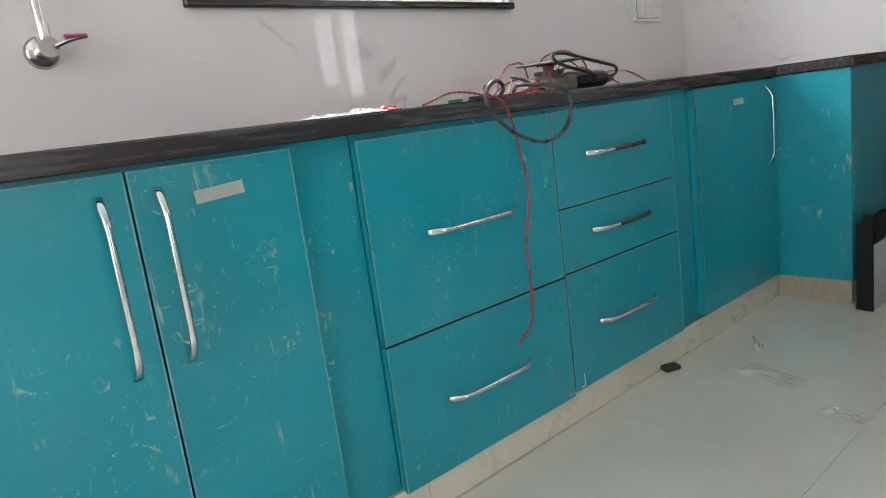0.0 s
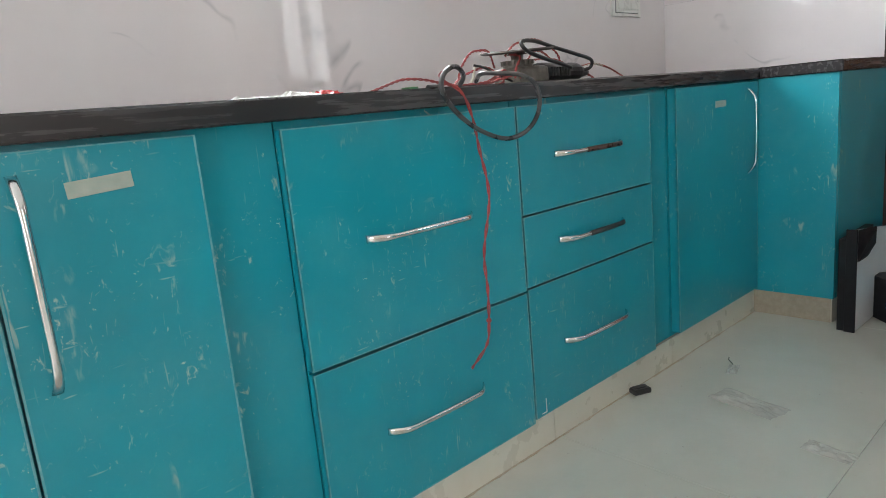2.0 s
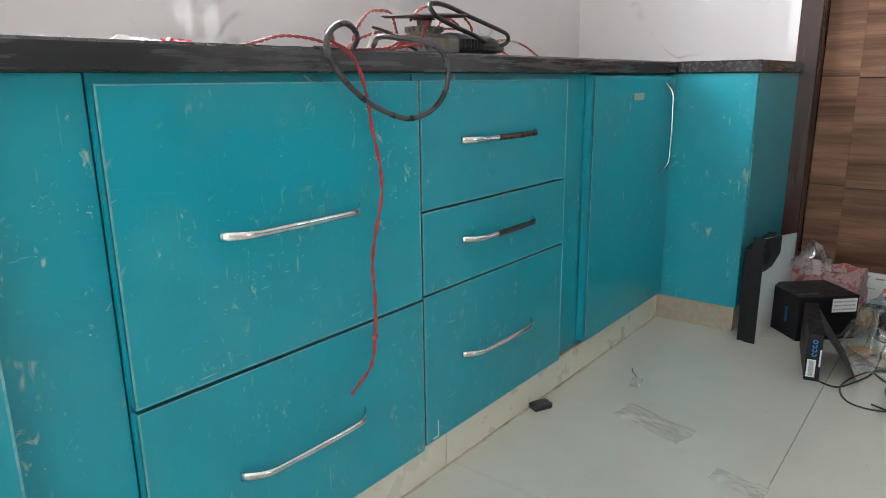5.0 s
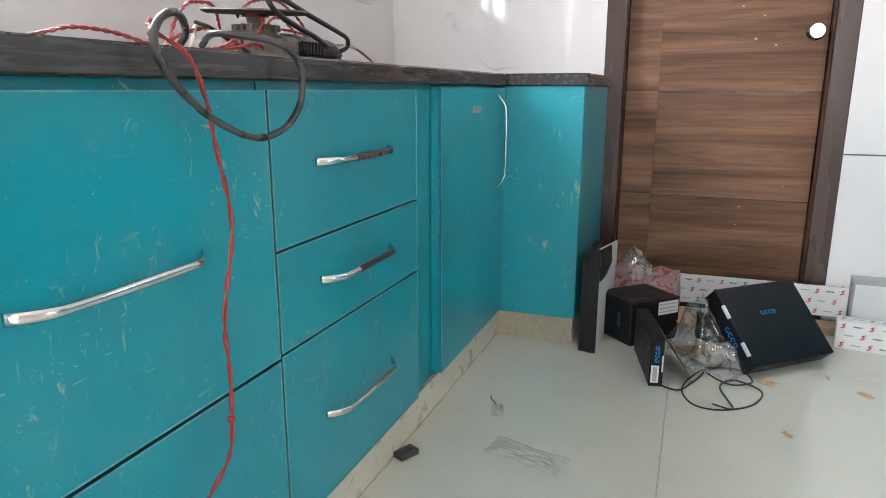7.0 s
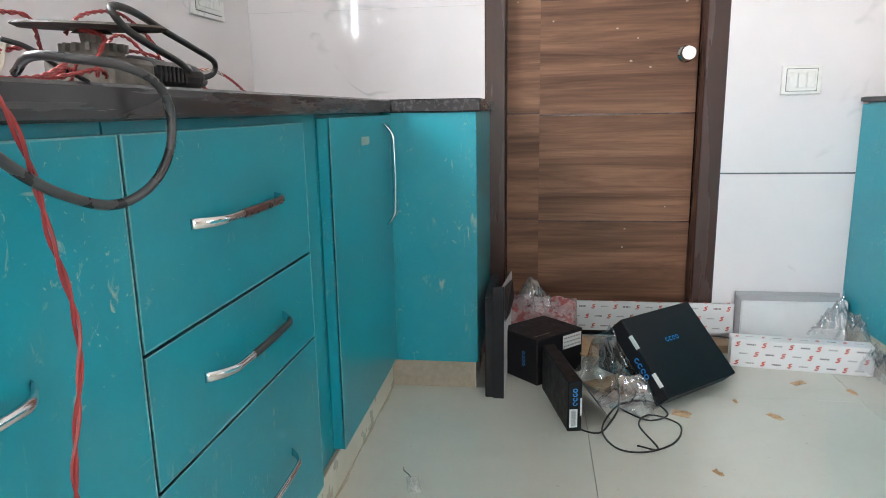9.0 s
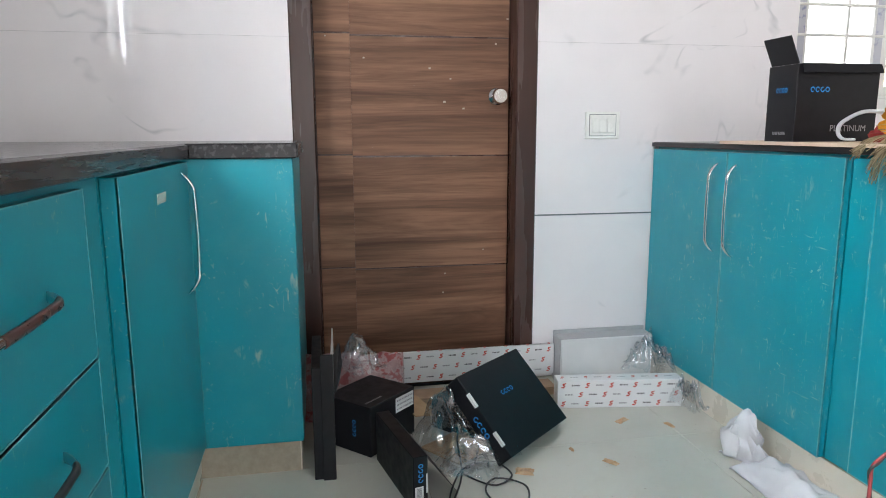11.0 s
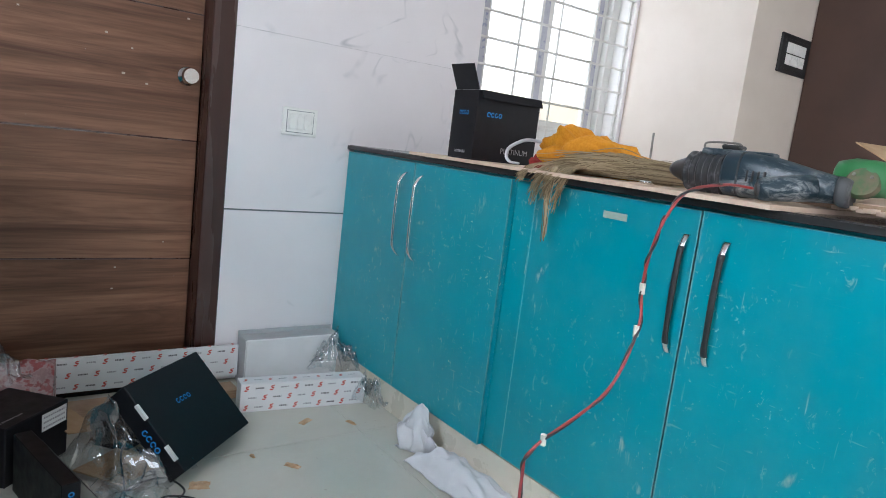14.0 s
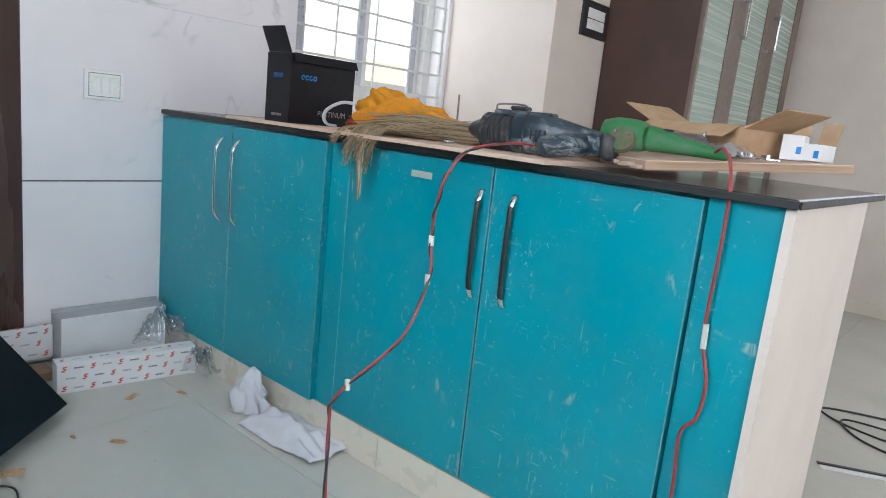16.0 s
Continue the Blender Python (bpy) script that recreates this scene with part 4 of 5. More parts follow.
def crumple(w, d, amount, scale, seed, nx=18, ny=14, thick=0.002):
    def h(u, v):
        q = Vector((u * scale, v * scale, seed))
        e = min(u, 1 - u, v, 1 - v)
        return (noise.noise(q + Vector((7, 1, 2))) * w * 0.06, noise.noise(q + Vector((1, 9, 2))) * d * 0.06, thick + amount * (0.5 + 0.5 * noise.noise(q) + 0.35 * noise.noise(q * 2.7)) * (0.35 + min(1, e * 5)))
    return sheet(w, d, nx, ny, h, None, thick)


packet = thing("plastic_packet", (6.315, 4.26, ZA), "flat white plastic packet with a red printed end", "packet", "", "", (0, 0, 6))
part("packet", crumple(0.10, 0.060, 0.012, 5, 7.1), FILM, packet)
pe = crumple(0.075, 0.045, 0.010, 6, 2.4)
bmesh.ops.translate(pe, verts=pe.verts, vec=(0.062, 0.0, 0.002))
part("printed_end", pe, CLOTH_RED, packet, "red printed end")
tissue = thing("paper_scrap", (6.222, 4.27, ZA), "white crumpled paper scrap on the counter", "paper")
part("paper", crumple(0.11, 0.06, 0.009, 5, 3.3), PAPER, tissue)
tape_g = thing("tape_roll", (6.63, 4.30, ZA), "small green insulation tape piece", "tape")
part("roll", drum(0.019, 0.019, 0.012, 20, pose(0, 0, 0)), TOOL_GREEN, tape_g)
part("core", drum(0.012, 0.012, 0.0135, 16, pose(0, 0, 0)), FILM, tape_g)
driver = thing("screwdriver", (6.74, 4.31, ZA), "thin dark screwdriver lying on the counter", "tool", turn=(0, 0, 5))
part("handle", tube([Vector((-0.05 + 0.012 * k, 0, 0.008)) for k in range(5)], 0.008, 10), BLACK_PLASTIC, driver)
part("blade", tube([Vector((0, 0, 0.008)), Vector((0.09, 0, 0.006))], 0.0028, 8), STEEL, driver)

# wall tap
tap = thing("wall_tap", (5.825, WALL_Y, 1.105), "chrome wall tap with raised spout", "tap")
part("flange", drum(0.036, 0.030, 0.010, 28, pose(0, 0, 0, 90, 0, 0)), CHROME, tap, "", False, True)
part("body", drum(0.018, 0.021, 0.075, 20, pose(0, -0.008, 0, 90, 0, 0)), CHROME, tap)
part("spout", tube(curve_points([(0, -0.055, 0.0), (-0.002, -0.055, 0.05), (-0.006, -0.055, 0.16), (-0.01, -0.06, 0.25), (-0.012, -0.11, 0.30), (-0.014, -0.18, 0.29), (-0.014, -0.21, 0.25)], 6), 0.0095, 12), CHROME, tap, "", False, True)
part("collar", drum(0.014, 0.014, 0.03, 16, pose(0, -0.055, 0.02)), CHROME, tap)
lev = tube(curve_points([(0.01, -0.085, 0.0), (0.04, -0.09, 0.012), (0.075, -0.09, 0.02)], 4), 0.006, 8)
part("lever", lev, CHROME, tap)
part("lever_tag", box(0.03, -0.10, 0.018, 0.075, -0.08, 0.024, 0.002), material("pink_tag", (0.6, 0.08, 0.28), 0.5), tap, "pink tag")

# ---- things on the peninsula ----
ZB = TOP_B
ply = thing("plywood_sheet", (7.55, 2.3, ZB), "thin raw plywood sheet covering the worktop", "board")


pl = ragged(6.97, 8.18, 1.95, FACE_B + 0.034, ZB, 0.009, 0.010)
for v in pl.verts:
    if v.co.y > 2.4:
        v.co.y += 0.030 * max(0.0, (7.6 - v.co.x) / 0.6)
part("sheet", pl, PLY, ply, "", True)
ZP = ZB + 0.009
stack = thing("plywood_offcut", (6.75, 2.26, ZP + 0.019), "thick plywood offcut with one splintered end", "board", turn=(0, 4, 52))
part("core", ragged(-0.22, 0.245, -0.27, 0.10, 0.0005, 0.0165, 0.0015, 40, 3.0), PLY_EDGE, stack, "brown layered edge")
part("face", ragged(-0.2195, 0.240, -0.2695, 0.0985, 0.0170, 0.0016, 0.0015, 40, 3.0), PLY, stack, "pale top veneer")
for k in range(5):
    part("splinter", ragged(0.244, 0.262 - 0.004 * (k % 3), -0.07 + 0.034 * k, -0.045 + 0.034 * k, 0.002 + 0.003 * (k % 2), 0.007, 0.004, 8, 5.0 + k), PLY, stack, "torn end fibres")

bbox = thing("tool_carton", (7.912, 2.438, ZP), "open black carton with blue marks and raised flap", "box")
BX, BYW, BH = 0.117, 0.243, 0.200
T = 0.004
for c in ((0, -BYW / 2, 0, BX, BYW / 2, T), (0, -BYW / 2, T, T, BYW / 2, BH), (BX - T, -BYW / 2, T, BX, BYW / 2, BH), (T, BYW / 2 - T, T, BX - T, BYW / 2, BH), (T, -BYW / 2, T, BX - T, -BYW / 2 + T, BH)):
    part("panel", box(*c, 0.0005), CARTON_BLACK, bbox)
fl = box(-0.002, -0.004, 0, 0.105, 0, 0.075, 0.0005)
bmesh.ops.transform(fl, matrix=pose(0.004, BYW / 2, BH, -24, 0, 0), verts=fl.verts)
part("flap", fl, CARTON_BLACK, bbox, "raised black flap")
fl = box(0, -BYW / 2 + 0.002, 0, 0.003, BYW / 2 - 0.006, 0.026, 0.0005)
bmesh.ops.transform(fl, matrix=pose(-0.003, 0, BH, 0, 205, 0), verts=fl.verts)
part("flap", fl, CARTON_BLACK, bbox, "folded down black flap")
side = pose(-0.0012, 0, 0) @ Matrix(((0, 0, -1, 0), (-1, 0, 0, 0), (0, 1, 0, 0), (0, 0, 0, 1)))
endm = pose(0, BYW / 2 + 0.0012, 0) @ Matrix(((-1, 0, 0, 0), (0, 0, 1, 0), (0, 1, 0, 0), (0, 0, 0, 1)))
part("print", rings_mark(side @ pose(-0.055, 0.135, 0), 0.058, 0.020), INK_BLUE, bbox, "blue printed mark")
part("print", rings_mark(endm @ pose(-0.058, 0.135, 0), 0.045, 0.018), INK_BLUE, bbox, "blue printed mark")
part("print", lettering("PLATINUM", side @ pose(0.038, 0.034, 0), 0.023), INK_GREY, bbox, "pale printed lettering")
part("print", bars(endm @ pose(-0.058, 0.022, 0), 0.05, 0.008, 8, 3), INK_GREY, bbox, "pale printed lettering")

bag = thing("cloth_bag", (7.635, 2.365, ZP), "crumpled mustard cloth bag with white cord handle", "bag")
bl = rough_blob(0.190, 0.080, 0.078, 0.24, 2.2, 5, 2.0)
for v in bl.verts:
    c = v.co
    fold = abs(noise.noise(Vector((c.x * 9 + c.z * 16, c.y * 7, c.z * 7 - c.x * 3)))) + 0.22 * abs(noise.noise(Vector((c.x * 24 - c.z * 18, c.y * 18, c.z * 16 + 4))))
    crease = 1 - min(1, abs(c.x - 0.045 + 0.5 * (c.z - 0.05)) / 0.03)
    v.co += c.normalized() * (0.050 * (fold - 0.28) - 0.022 * crease)
    v.co.z = max(v.co.z * (1.00 + 0.16 * max(0, min(1, (c.x + 0.03) / 0.1)) - 0.16 * max(0, min(1, (-c.x - 0.06) / 0.12))), 0)
part("cloth", bl, ORANGE, bag, "", False, True)
part("lining", rough_blob(0.035, 0.03, 0.03, 0.4, 3, 3, 5.0), material("dark_red_lining", (0.25, 0.02, 0.02), 0.8), bag, "dark red lining").location = (0.135, 0.052, 0)
part("cord_handle", tube(curve_points([(0.17, 0.03, 0.075), (0.215, 0.05, 0.075), (0.262, 0.065, 0.05), (0.268, 0.07, 0.025), (0.245, 0.075, 0.008), (0.20, 0.08, 0.006)], 6), 0.006, 8, None, 0.6), TISSUE, bag, "white cord handle", False, True)

broom = thing("grass_broom", (7.37, 2.44, ZP), "dry grass broom head lying over the counter edge", "broom")
rnd = random.Random(11)
bl = bmesh.new()
for k in range(680):
    a, rr = rnd.uniform(0, 6.28), math.sqrt(rnd.random())
    y0, z0 = 0.030 * rr * math.cos(a), 0.026 + 0.022 * rr * math.sin(a)
    reach = rnd.uniform(0.10, 0.28)
    y1, z1 = y0 * 1.6 + rnd.gauss(0.01, 0.022), max(0.004, z0 * 0.9 + rnd.gauss(0, 0.010))
    pts = [Vector((-0.15, y0 * 0.4 - 0.050, 0.02 + (z0 - 0.02) * 0.5)), Vector((-0.02, y0 - 0.016 + rnd.gauss(0, 0.004), z0 + rnd.gauss(0.004, 0.004))), Vector((reach * 0.55, (y0 + y1) / 2 + rnd.gauss(0, 0.006), max(0.005, z1 + rnd.gauss(0.006, 0.006)))), Vector((reach, y1 + 0.02, z1))]
    if rnd.random() < 0.34:
        c, hang = rnd.choice((0.125, 0.160, 0.205, 0.255)), rnd.random()
        hang = hang * {0.125: 0.085, 0.160: 0.060, 0.205: 0.075, 0.255: 0.025}[c]
        c += rnd.gauss(0, 0.005)
        pts = pts[:2] + [Vector((c * 0.75, 0.05 + rnd.uniform(0, 0.03), 0.026 + rnd.gauss(0, 0.005))), Vector((c * 0.95, 0.11, 0.020)), Vector((c + rnd.gauss(0, 0.006), 0.152, 0.006)), Vector((c + 0.010 + rnd.gauss(0.0, 0.006), 0.172 + rnd.uniform(0, 0.01), -0.012 - hang))]
    tube(curve_points(pts, 4), rnd.uniform(0.0006, 0.0012), 3, bl, 1.0)
for k in range(46):
    q = rnd.gauss(0, 0.005)
    pts = [Vector((0.13, 0.05, 0.022)), Vector((0.17 + q, 0.115, 0.018)), Vector((0.165 + q, 0.158, 0.002)), Vector((0.158 + q * 0.9, 0.174, -0.06)), Vector((0.150 + q * 0.4, 0.176 + rnd.uniform(-0.003, 0.003), -0.12 - rnd.uniform(0, 0.05)))]
    tube(curve_points(pts, 4), 0.0011, 3, bl, 1.0)
tagged(part("bristles", bl, STRAW, broom, "dry yellow-grey grass"), kind="stuff")
part("binding", tube([Vector((-0.08 + 0.01 * k, -0.032 + 0.003 * k, 0.022)) for k in range(4)], 0.019, 12), STRAW, broom)
part("stick", tube([Vector((-0.30, -0.085, 0.022)), Vector((-0.07, -0.03, 0.022))], 0.009, 10), STRAW, broom)
rod = thing("metal_rod", (7.50, 2.285, ZP), "thin upright steel rod behind the broom", "rod")
part("rod", tube([Vector((0, 0, 0)), Vector((0.003, 0, 0.13))], 0.0028, 8), STEEL, rod)
part("base", drum(0.014, 0.008, 0.006, 14), STEEL, rod)
ring = thing("steel_ring", (7.345, 2.49, ZP), "small chrome ring lying on the plywood", "ring")
part("ring", tube([Vector((0.012 * math.cos(a), 0.012 * math.sin(a), 0.005)) for a in (2 * math.pi * k / 24 for k in range(25))], 0.004, 8), CHROME, ring, "", False, True)

drill = thing("hammer_drill", (7.12, 2.475, ZP), "dusty blue-black rotary hammer drill lying on its side", "power tool", turn=(0, 0, -174))
part("nose", tube([Vector((-0.163 + 0.010 * k, 0, 0.044)) for k in range(6)], 0.02, 16, None, 1.0, [0.010, 0.017, 0.021, 0.025, 0.030, 0.033]), BLACK_PLASTIC, drill, "", False, True)
bel = tube([Vector((-0.114 + 0.0036 * k, 0, 0.0435)) for k in range(24)], 0.03, 20, None, 1.0, [0.0400 + (0.0025 if k % 4 < 2 else -0.0022) for k in range(24)])
part("ribbed_sleeve", bel, RUBBER, drill, "black ribbed rubber sleeve")
part("housing", loft([(-0.034, 0, 0.046, 0.039, 0.040, 2.6), (-0.026, 0, 0.047, 0.045, 0.045, 3.2), (0.02, 0, 0.047, 0.046, 0.045, 3.4), (0.05, 0, 0.046, 0.045, 0.043, 3.2), (0.085, 0.002, 0.044, 0.040, 0.038, 2.8), (0.125, 0.004, 0.041, 0.034, 0.032, 2.5), (0.160, 0.005, 0.039, 0.029, 0.027, 2.4), (0.176, 0.005, 0.038, 0.027, 0.025, 2.3)]), DRILL_BLUE, drill, "dusty dark blue housing", False, True)
part("rear_cap", loft([(0.1765, 0.005, 0.038, 0.028, 0.027, 2.8), (0.184, 0.005, 0.036, 0.029, 0.028, 3.6), (0.194, 0.005, 0.034, 0.028, 0.027, 3.6), (0.199, 0.005, 0.034, 0.024, 0.024, 3.2)]), RUBBER, drill, "", False, True)
stub = [Vector((0.135, -0.012, 0.036)), Vector((0.115, -0.032, 0.033)), Vector((0.092, -0.054, 0.028)), Vector((0.072, -0.072, 0.024)), Vector((0.064, -0.079, 0.0225))]
part("grip", tube(stub, 0.02, 16, None, 1.0, [0.026, 0.026, 0.024, 0.022, 0.019]), DRILL_BLUE, drill, "dusty blue grip stub", False, True)
part("socket", tube([stub[3], stub[4] + (stub[4] - stub[3]) * 0.25], 0.0125, 14), RUBBER, drill, "dark cable socket", False, True)
part("top_cover", box(-0.092, -0.019, 0.080, 0.055, 0.019, 0.0945, 0.005, None, 2), DRILL_BLUE, drill)
part("strap", loft([(0.002, 0, 0.047, 0.0475, 0.0465, 3.4), (0.006, 0, 0.047, 0.0475, 0.0465, 3.4)]), RUBBER, drill)
for k in range(4):
    part("vent_slot", box(0.022 + 0.011 * k, -0.0475, 0.034, 0.026 + 0.011 * k, -0.040, 0.056, 0.001), BLACK_PLASTIC, drill)
bail = tube(curve_points([(-0.094, 0, 0.088), (-0.096, 0, 0.100), (-0.088, 0, 0.106), (-0.05, 0, 0.108), (-0.02, 0, 0.106), (-0.012, 0, 0.094)], 5), 0.0022, 8)
part("bail", bail, STEEL, drill, "thin metal bail")
part("switch_cap", box(-0.052, -0.016, 0.0945, -0.012, 0.016, 0.104, 0.003), BLACK_PLASTIC, drill)

YR = FACE_B + 0.030
red1 = thing("extension_wire", (7.0, 2.95, 0), "red and black twisted wire hanging from the drill", "wire")
main = curve_points([(7.055, 2.552, ZP + 0.023), (7.06, 2.60, 0.902), (7.03, 2.70, 0.900), (6.995, 2.84, 0.887), (6.968, 2.925, 0.846), (6.985, 2.925, 0.785), (6.992, 2.92, 0.732), (6.980, 2.93, 0.671), (6.983, 2.978, 0.575), (7.023, 3.07, 0.486), (7.022, 3.088, 0.44), (6.99, 3.11, 0.30), (6.97, 3.12, 0.10), (6.955, 3.13, 0.012), (6.90, 3.16, 0.004), (6.75, 3.22, 0.004)], 10)
part("wire", tube(main, 0.0025, 8), CABLE_RED, red1, "", True, True)
thin, run = [], 0.0
for i, p in enumerate(main[20:], 20):
    dd = (main[min(i + 1, len(main) - 1)] - main[i - 1]).normalized()
    s1 = dd.orthogonal().normalized()
    a = 0.55 * i
    thin.append(p + (s1 * math.cos(a) + dd.cross(s1) * math.sin(a)) * 0.0026)
part("black_wire", tube(thin, 0.0021, 6), CABLE_BLACK, red1, "black core twisted along", True, True)
for c in ((6.991, 2.92, 0.732), (6.981, 2.931, 0.668), (7.018, 3.058, 0.497)):
    part("tape_wrap", tube([Vector(c) + Vector((0, 0, -0.008)), Vector(c) + Vector((0.001, 0, 0.009))], 0.0046, 8), CABLE_WHITE, red1, "white tape wrap", True)
red2 = thing("extension_wire", (6.62, YR, 0), "red wire hanging from the green tool", "wire")
part("wire", tube(curve_points([(6.735, 2.40, 0.925), (6.70, 2.46, 0.935), (6.66, 2.53, 0.915), (6.633, YR - 0.01, 0.882), (6.632, YR - 0.016, 0.84), (6.632, YR - 0.018, 0.758), (6.634, YR - 0.018, 0.66), (6.632, YR - 0.018, 0.60), (6.614, YR - 0.018, 0.527), (6.620, YR - 0.018, 0.46), (6.643, YR - 0.018, 0.42), (6.638, YR - 0.018, 0.32), (6.635, YR - 0.01, 0.2), (6.63, YR + 0.01, 0.05), (6.62, YR + 0.05, 0.006), (6.5, YR + 0.15, 0.005)], 8), 0.0033, 8), CABLE_RED, red2, "", True, True)
part("tape_wrap", tube([Vector((6.630, YR - 0.018, 0.588)), Vector((6.632, YR - 0.018, 0.632))], 0.0055, 8), CABLE_WHITE, red2, "white tape wrap", True)

green = thing("green_grinder", (6.905, 2.41, ZP + 0.030), "green angle grinder with dusty metal head", "power tool", turn=(0, 0, -175))
part("head", loft([(-0.068, 0, 0.035, 0.018, 0.020, 2.6), (-0.062, 0, 0.035, 0.028, 0.029, 3.0), (-0.035, 0, 0.036, 0.036, 0.035, 3.2), (0.0, 0, 0.036, 0.036, 0.034, 3.2), (0.020, 0, 0.035, 0.033, 0.031, 3.0), (0.030, 0, 0.034, 0.028, 0.026, 2.6)]), TOOL_GREEN, green, "", False, True)
part("gear_cover", drum(0.031, 0.026, 0.010, 24, pose(-0.010, -0.033, 0.026, 72, 0, 8), None, 0.003), GEAR_DUST, green, "dust-caked round gear cover")
for a in (40, 130, 220, 310):
    part("screw", drum(0.0032, 0.0028, 0.003, 10, pose(-0.010 + 0.021 * math.cos(math.radians(a)), -0.0425 - 0.003 * math.sin(math.radians(a)), 0.0255 + 0.020 * math.sin(math.radians(a)), 72, 0, 8)), STEEL, green)
part("body", loft([(0.030, 0, 0.034, 0.025, 0.024, 2.4), (0.040, 0, 0.033, 0.029, 0.027, 2.6), (0.065, 0, 0.030, 0.026, 0.023, 2.6), (0.10, 0, 0.025, 0.022, 0.018, 2.5), (0.15, 0, 0.019, 0.019, 0.0135, 2.4), (0.19, 0, 0.014, 0.014, 0.0095, 2.3), (0.20, 0, 0.013, 0.008, 0.006, 2.2)]), TOOL_GREEN, green, "green plastic body", False, True)
part("slide_switch", box(0.062, -0.006, 0.050, 0.082, 0.006, 0.0555, 0.0015), BLACK_PLASTIC, green)

part_y = 2.10
carton = thing("cardboard_carton", (6.84, 2.12, ZP + 0.046), "open brown cardboard carton with raised flaps", "box", turn=(0, 0, -18))
for c in ((-0.13, -0.09, 0, 0.13, 0.09, 0.004), (-0.13, -0.09, 0.004, -0.126, 0.09, 0.062), (0.126, -0.09, 0.004, 0.13, 0.09, 0.062), (-0.126, 0.086, 0.004, 0.126, 0.09, 0.062), (-0.126, -0.09, 0.004, 0.126, -0.086, 0.062)):
    part("panel", box(*c, 0.0005), CARTON_BROWN, carton)
for at, turn, w, d in (((0, 0.09, 0.062), (-28, 0, 0), 0.25, 0.055), ((0, -0.09, 0.062), (168, 0, 0), 0.25, 0.075), ((0.13, 0, 0.062), (0, -24, 0), 0.16, 0.0), ((-0.13, 0, 0.062), (0, -155, 0), 0.16, 0.0)):
    f = box(-w / 2, 0, 0, w / 2, d, 0.003, 0.0005) if d else box(0, -w / 2, 0, 0.10, w / 2, 0.003, 0.0005)
    bmesh.ops.transform(f, matrix=pose(*at, *turn), verts=f.verts)
    part("flap", f, CARTON_BROWN, carton, "brown cardboard flap")
part("print", plain(pose(-0.02, 0.0912, 0.032, -90, 0, 0), 0.014, 0.05), INK_RED, carton, "red printed stripe")
for at, turn, sx, sy, sz in (((6.668, 2.10, ZP + 0.050), 8, 0.022, 0.045, 0.054), ((6.620, 2.10, ZP + 0.052), -6, 0.020, 0.045, 0.036)):
    small = thing("hardware_carton", at, "small open white hardware carton with brown inside", "box", "small cartons", "", (0, 0, turn))
    for c in ((-sx, -sy, 0, sx, sy, 0.003), (-sx, -sy, 0.003, -sx + 0.003, sy, sz), (sx - 0.003, -sy, 0.003, sx, sy, sz), (-sx + 0.003, sy - 0.003, 0.003, sx - 0.003, sy, sz), (-sx + 0.003, -sy, 0.003, sx - 0.003, -sy + 0.003, sz)):
        part("panel", box(*c, 0.0005), CARTON_WHITE, small)
    f = box(-sx, 0, 0, sx, 0.055, 0.002, 0.0004)
    bmesh.ops.transform(f, matrix=pose(0, -sy, sz, 115, 0, 0), verts=f.verts)
    part("flap", f, CARTON_BROWN, small, "brown inside of the flap")
    part("print", plain(pose(-sx * 0.6, sy + 0.0012, sz * 0.4, -90, 0, 0), 0.010, 0.016), INK_BLUE, small, "blue printed corner")


def polythene(at, w, d, amount, seed, turn=0.0, label="crumpled clear polythene sheet", peak=None):
    p = thing("polythene_sheet", at, label, "plastic sheet", "", "", (0, 0, turn))

    def h(u, v):
        q = Vector((u * 4.2, v * 4.2, seed))
        z = amount * (0.5 + 0.6 * noise.noise(q) + 0.45 * abs(noise.noise(q * 2.3)) + 0.26 * abs(noise.noise(q * 4.6)) + 0.08 * abs(noise.noise(q * 9.0)))
        if peak:
            r = math.hypot(u - peak[0], v - peak[1])
            z += peak[2] * math.exp(-(r / 0.24) ** 2)
        e = min(u, 1 - u, v, 1 - v)
        return (0.12 * w * noise.noise(q * 1.3 + Vector((5, 0, 0))), 0.12 * d * noise.noise(q * 1.3 + Vector((0, 5, 0))), 0.003 + max(0.0, z) * min(1, 0.25 + e * 4))
    part("film", sheet(w, d, 44, 38, h), PLASTIC, p, "", False, True)
    return p


polythene((6.87, 2.28, ZP + 0.036), 0.20, 0.12, 0.05, 1.7, 10, "crumpled clear polythene bags beside the carton")
polythene((6.76, 2.30, ZP + 0.040), 0.12, 0.08, 0.03, 4.1, -20, "crumpled clear polythene bags beside the carton")
hinges = random.Random(3)
for k in range(5):
    hg = thing("hardware_piece", (6.66 + 0.025 * k + hinges.uniform(-0.01, 0.01), 2.30 + hinges.uniform(-0.02, 0.02), ZP + 0.044), "small bright steel fitting lying in the clutter", "fitting", "loose fittings", "", (0, 0, hinges.uniform(0, 90)))
    part("plate", box(-0.014, -0.008, 0, 0.014, 0.008, 0.004, 0.001), CHROME, hg)
    part("cup", drum(0.009, 0.009, 0.007, 14, pose(0.012, 0, 0.004)), CHROME, hg)

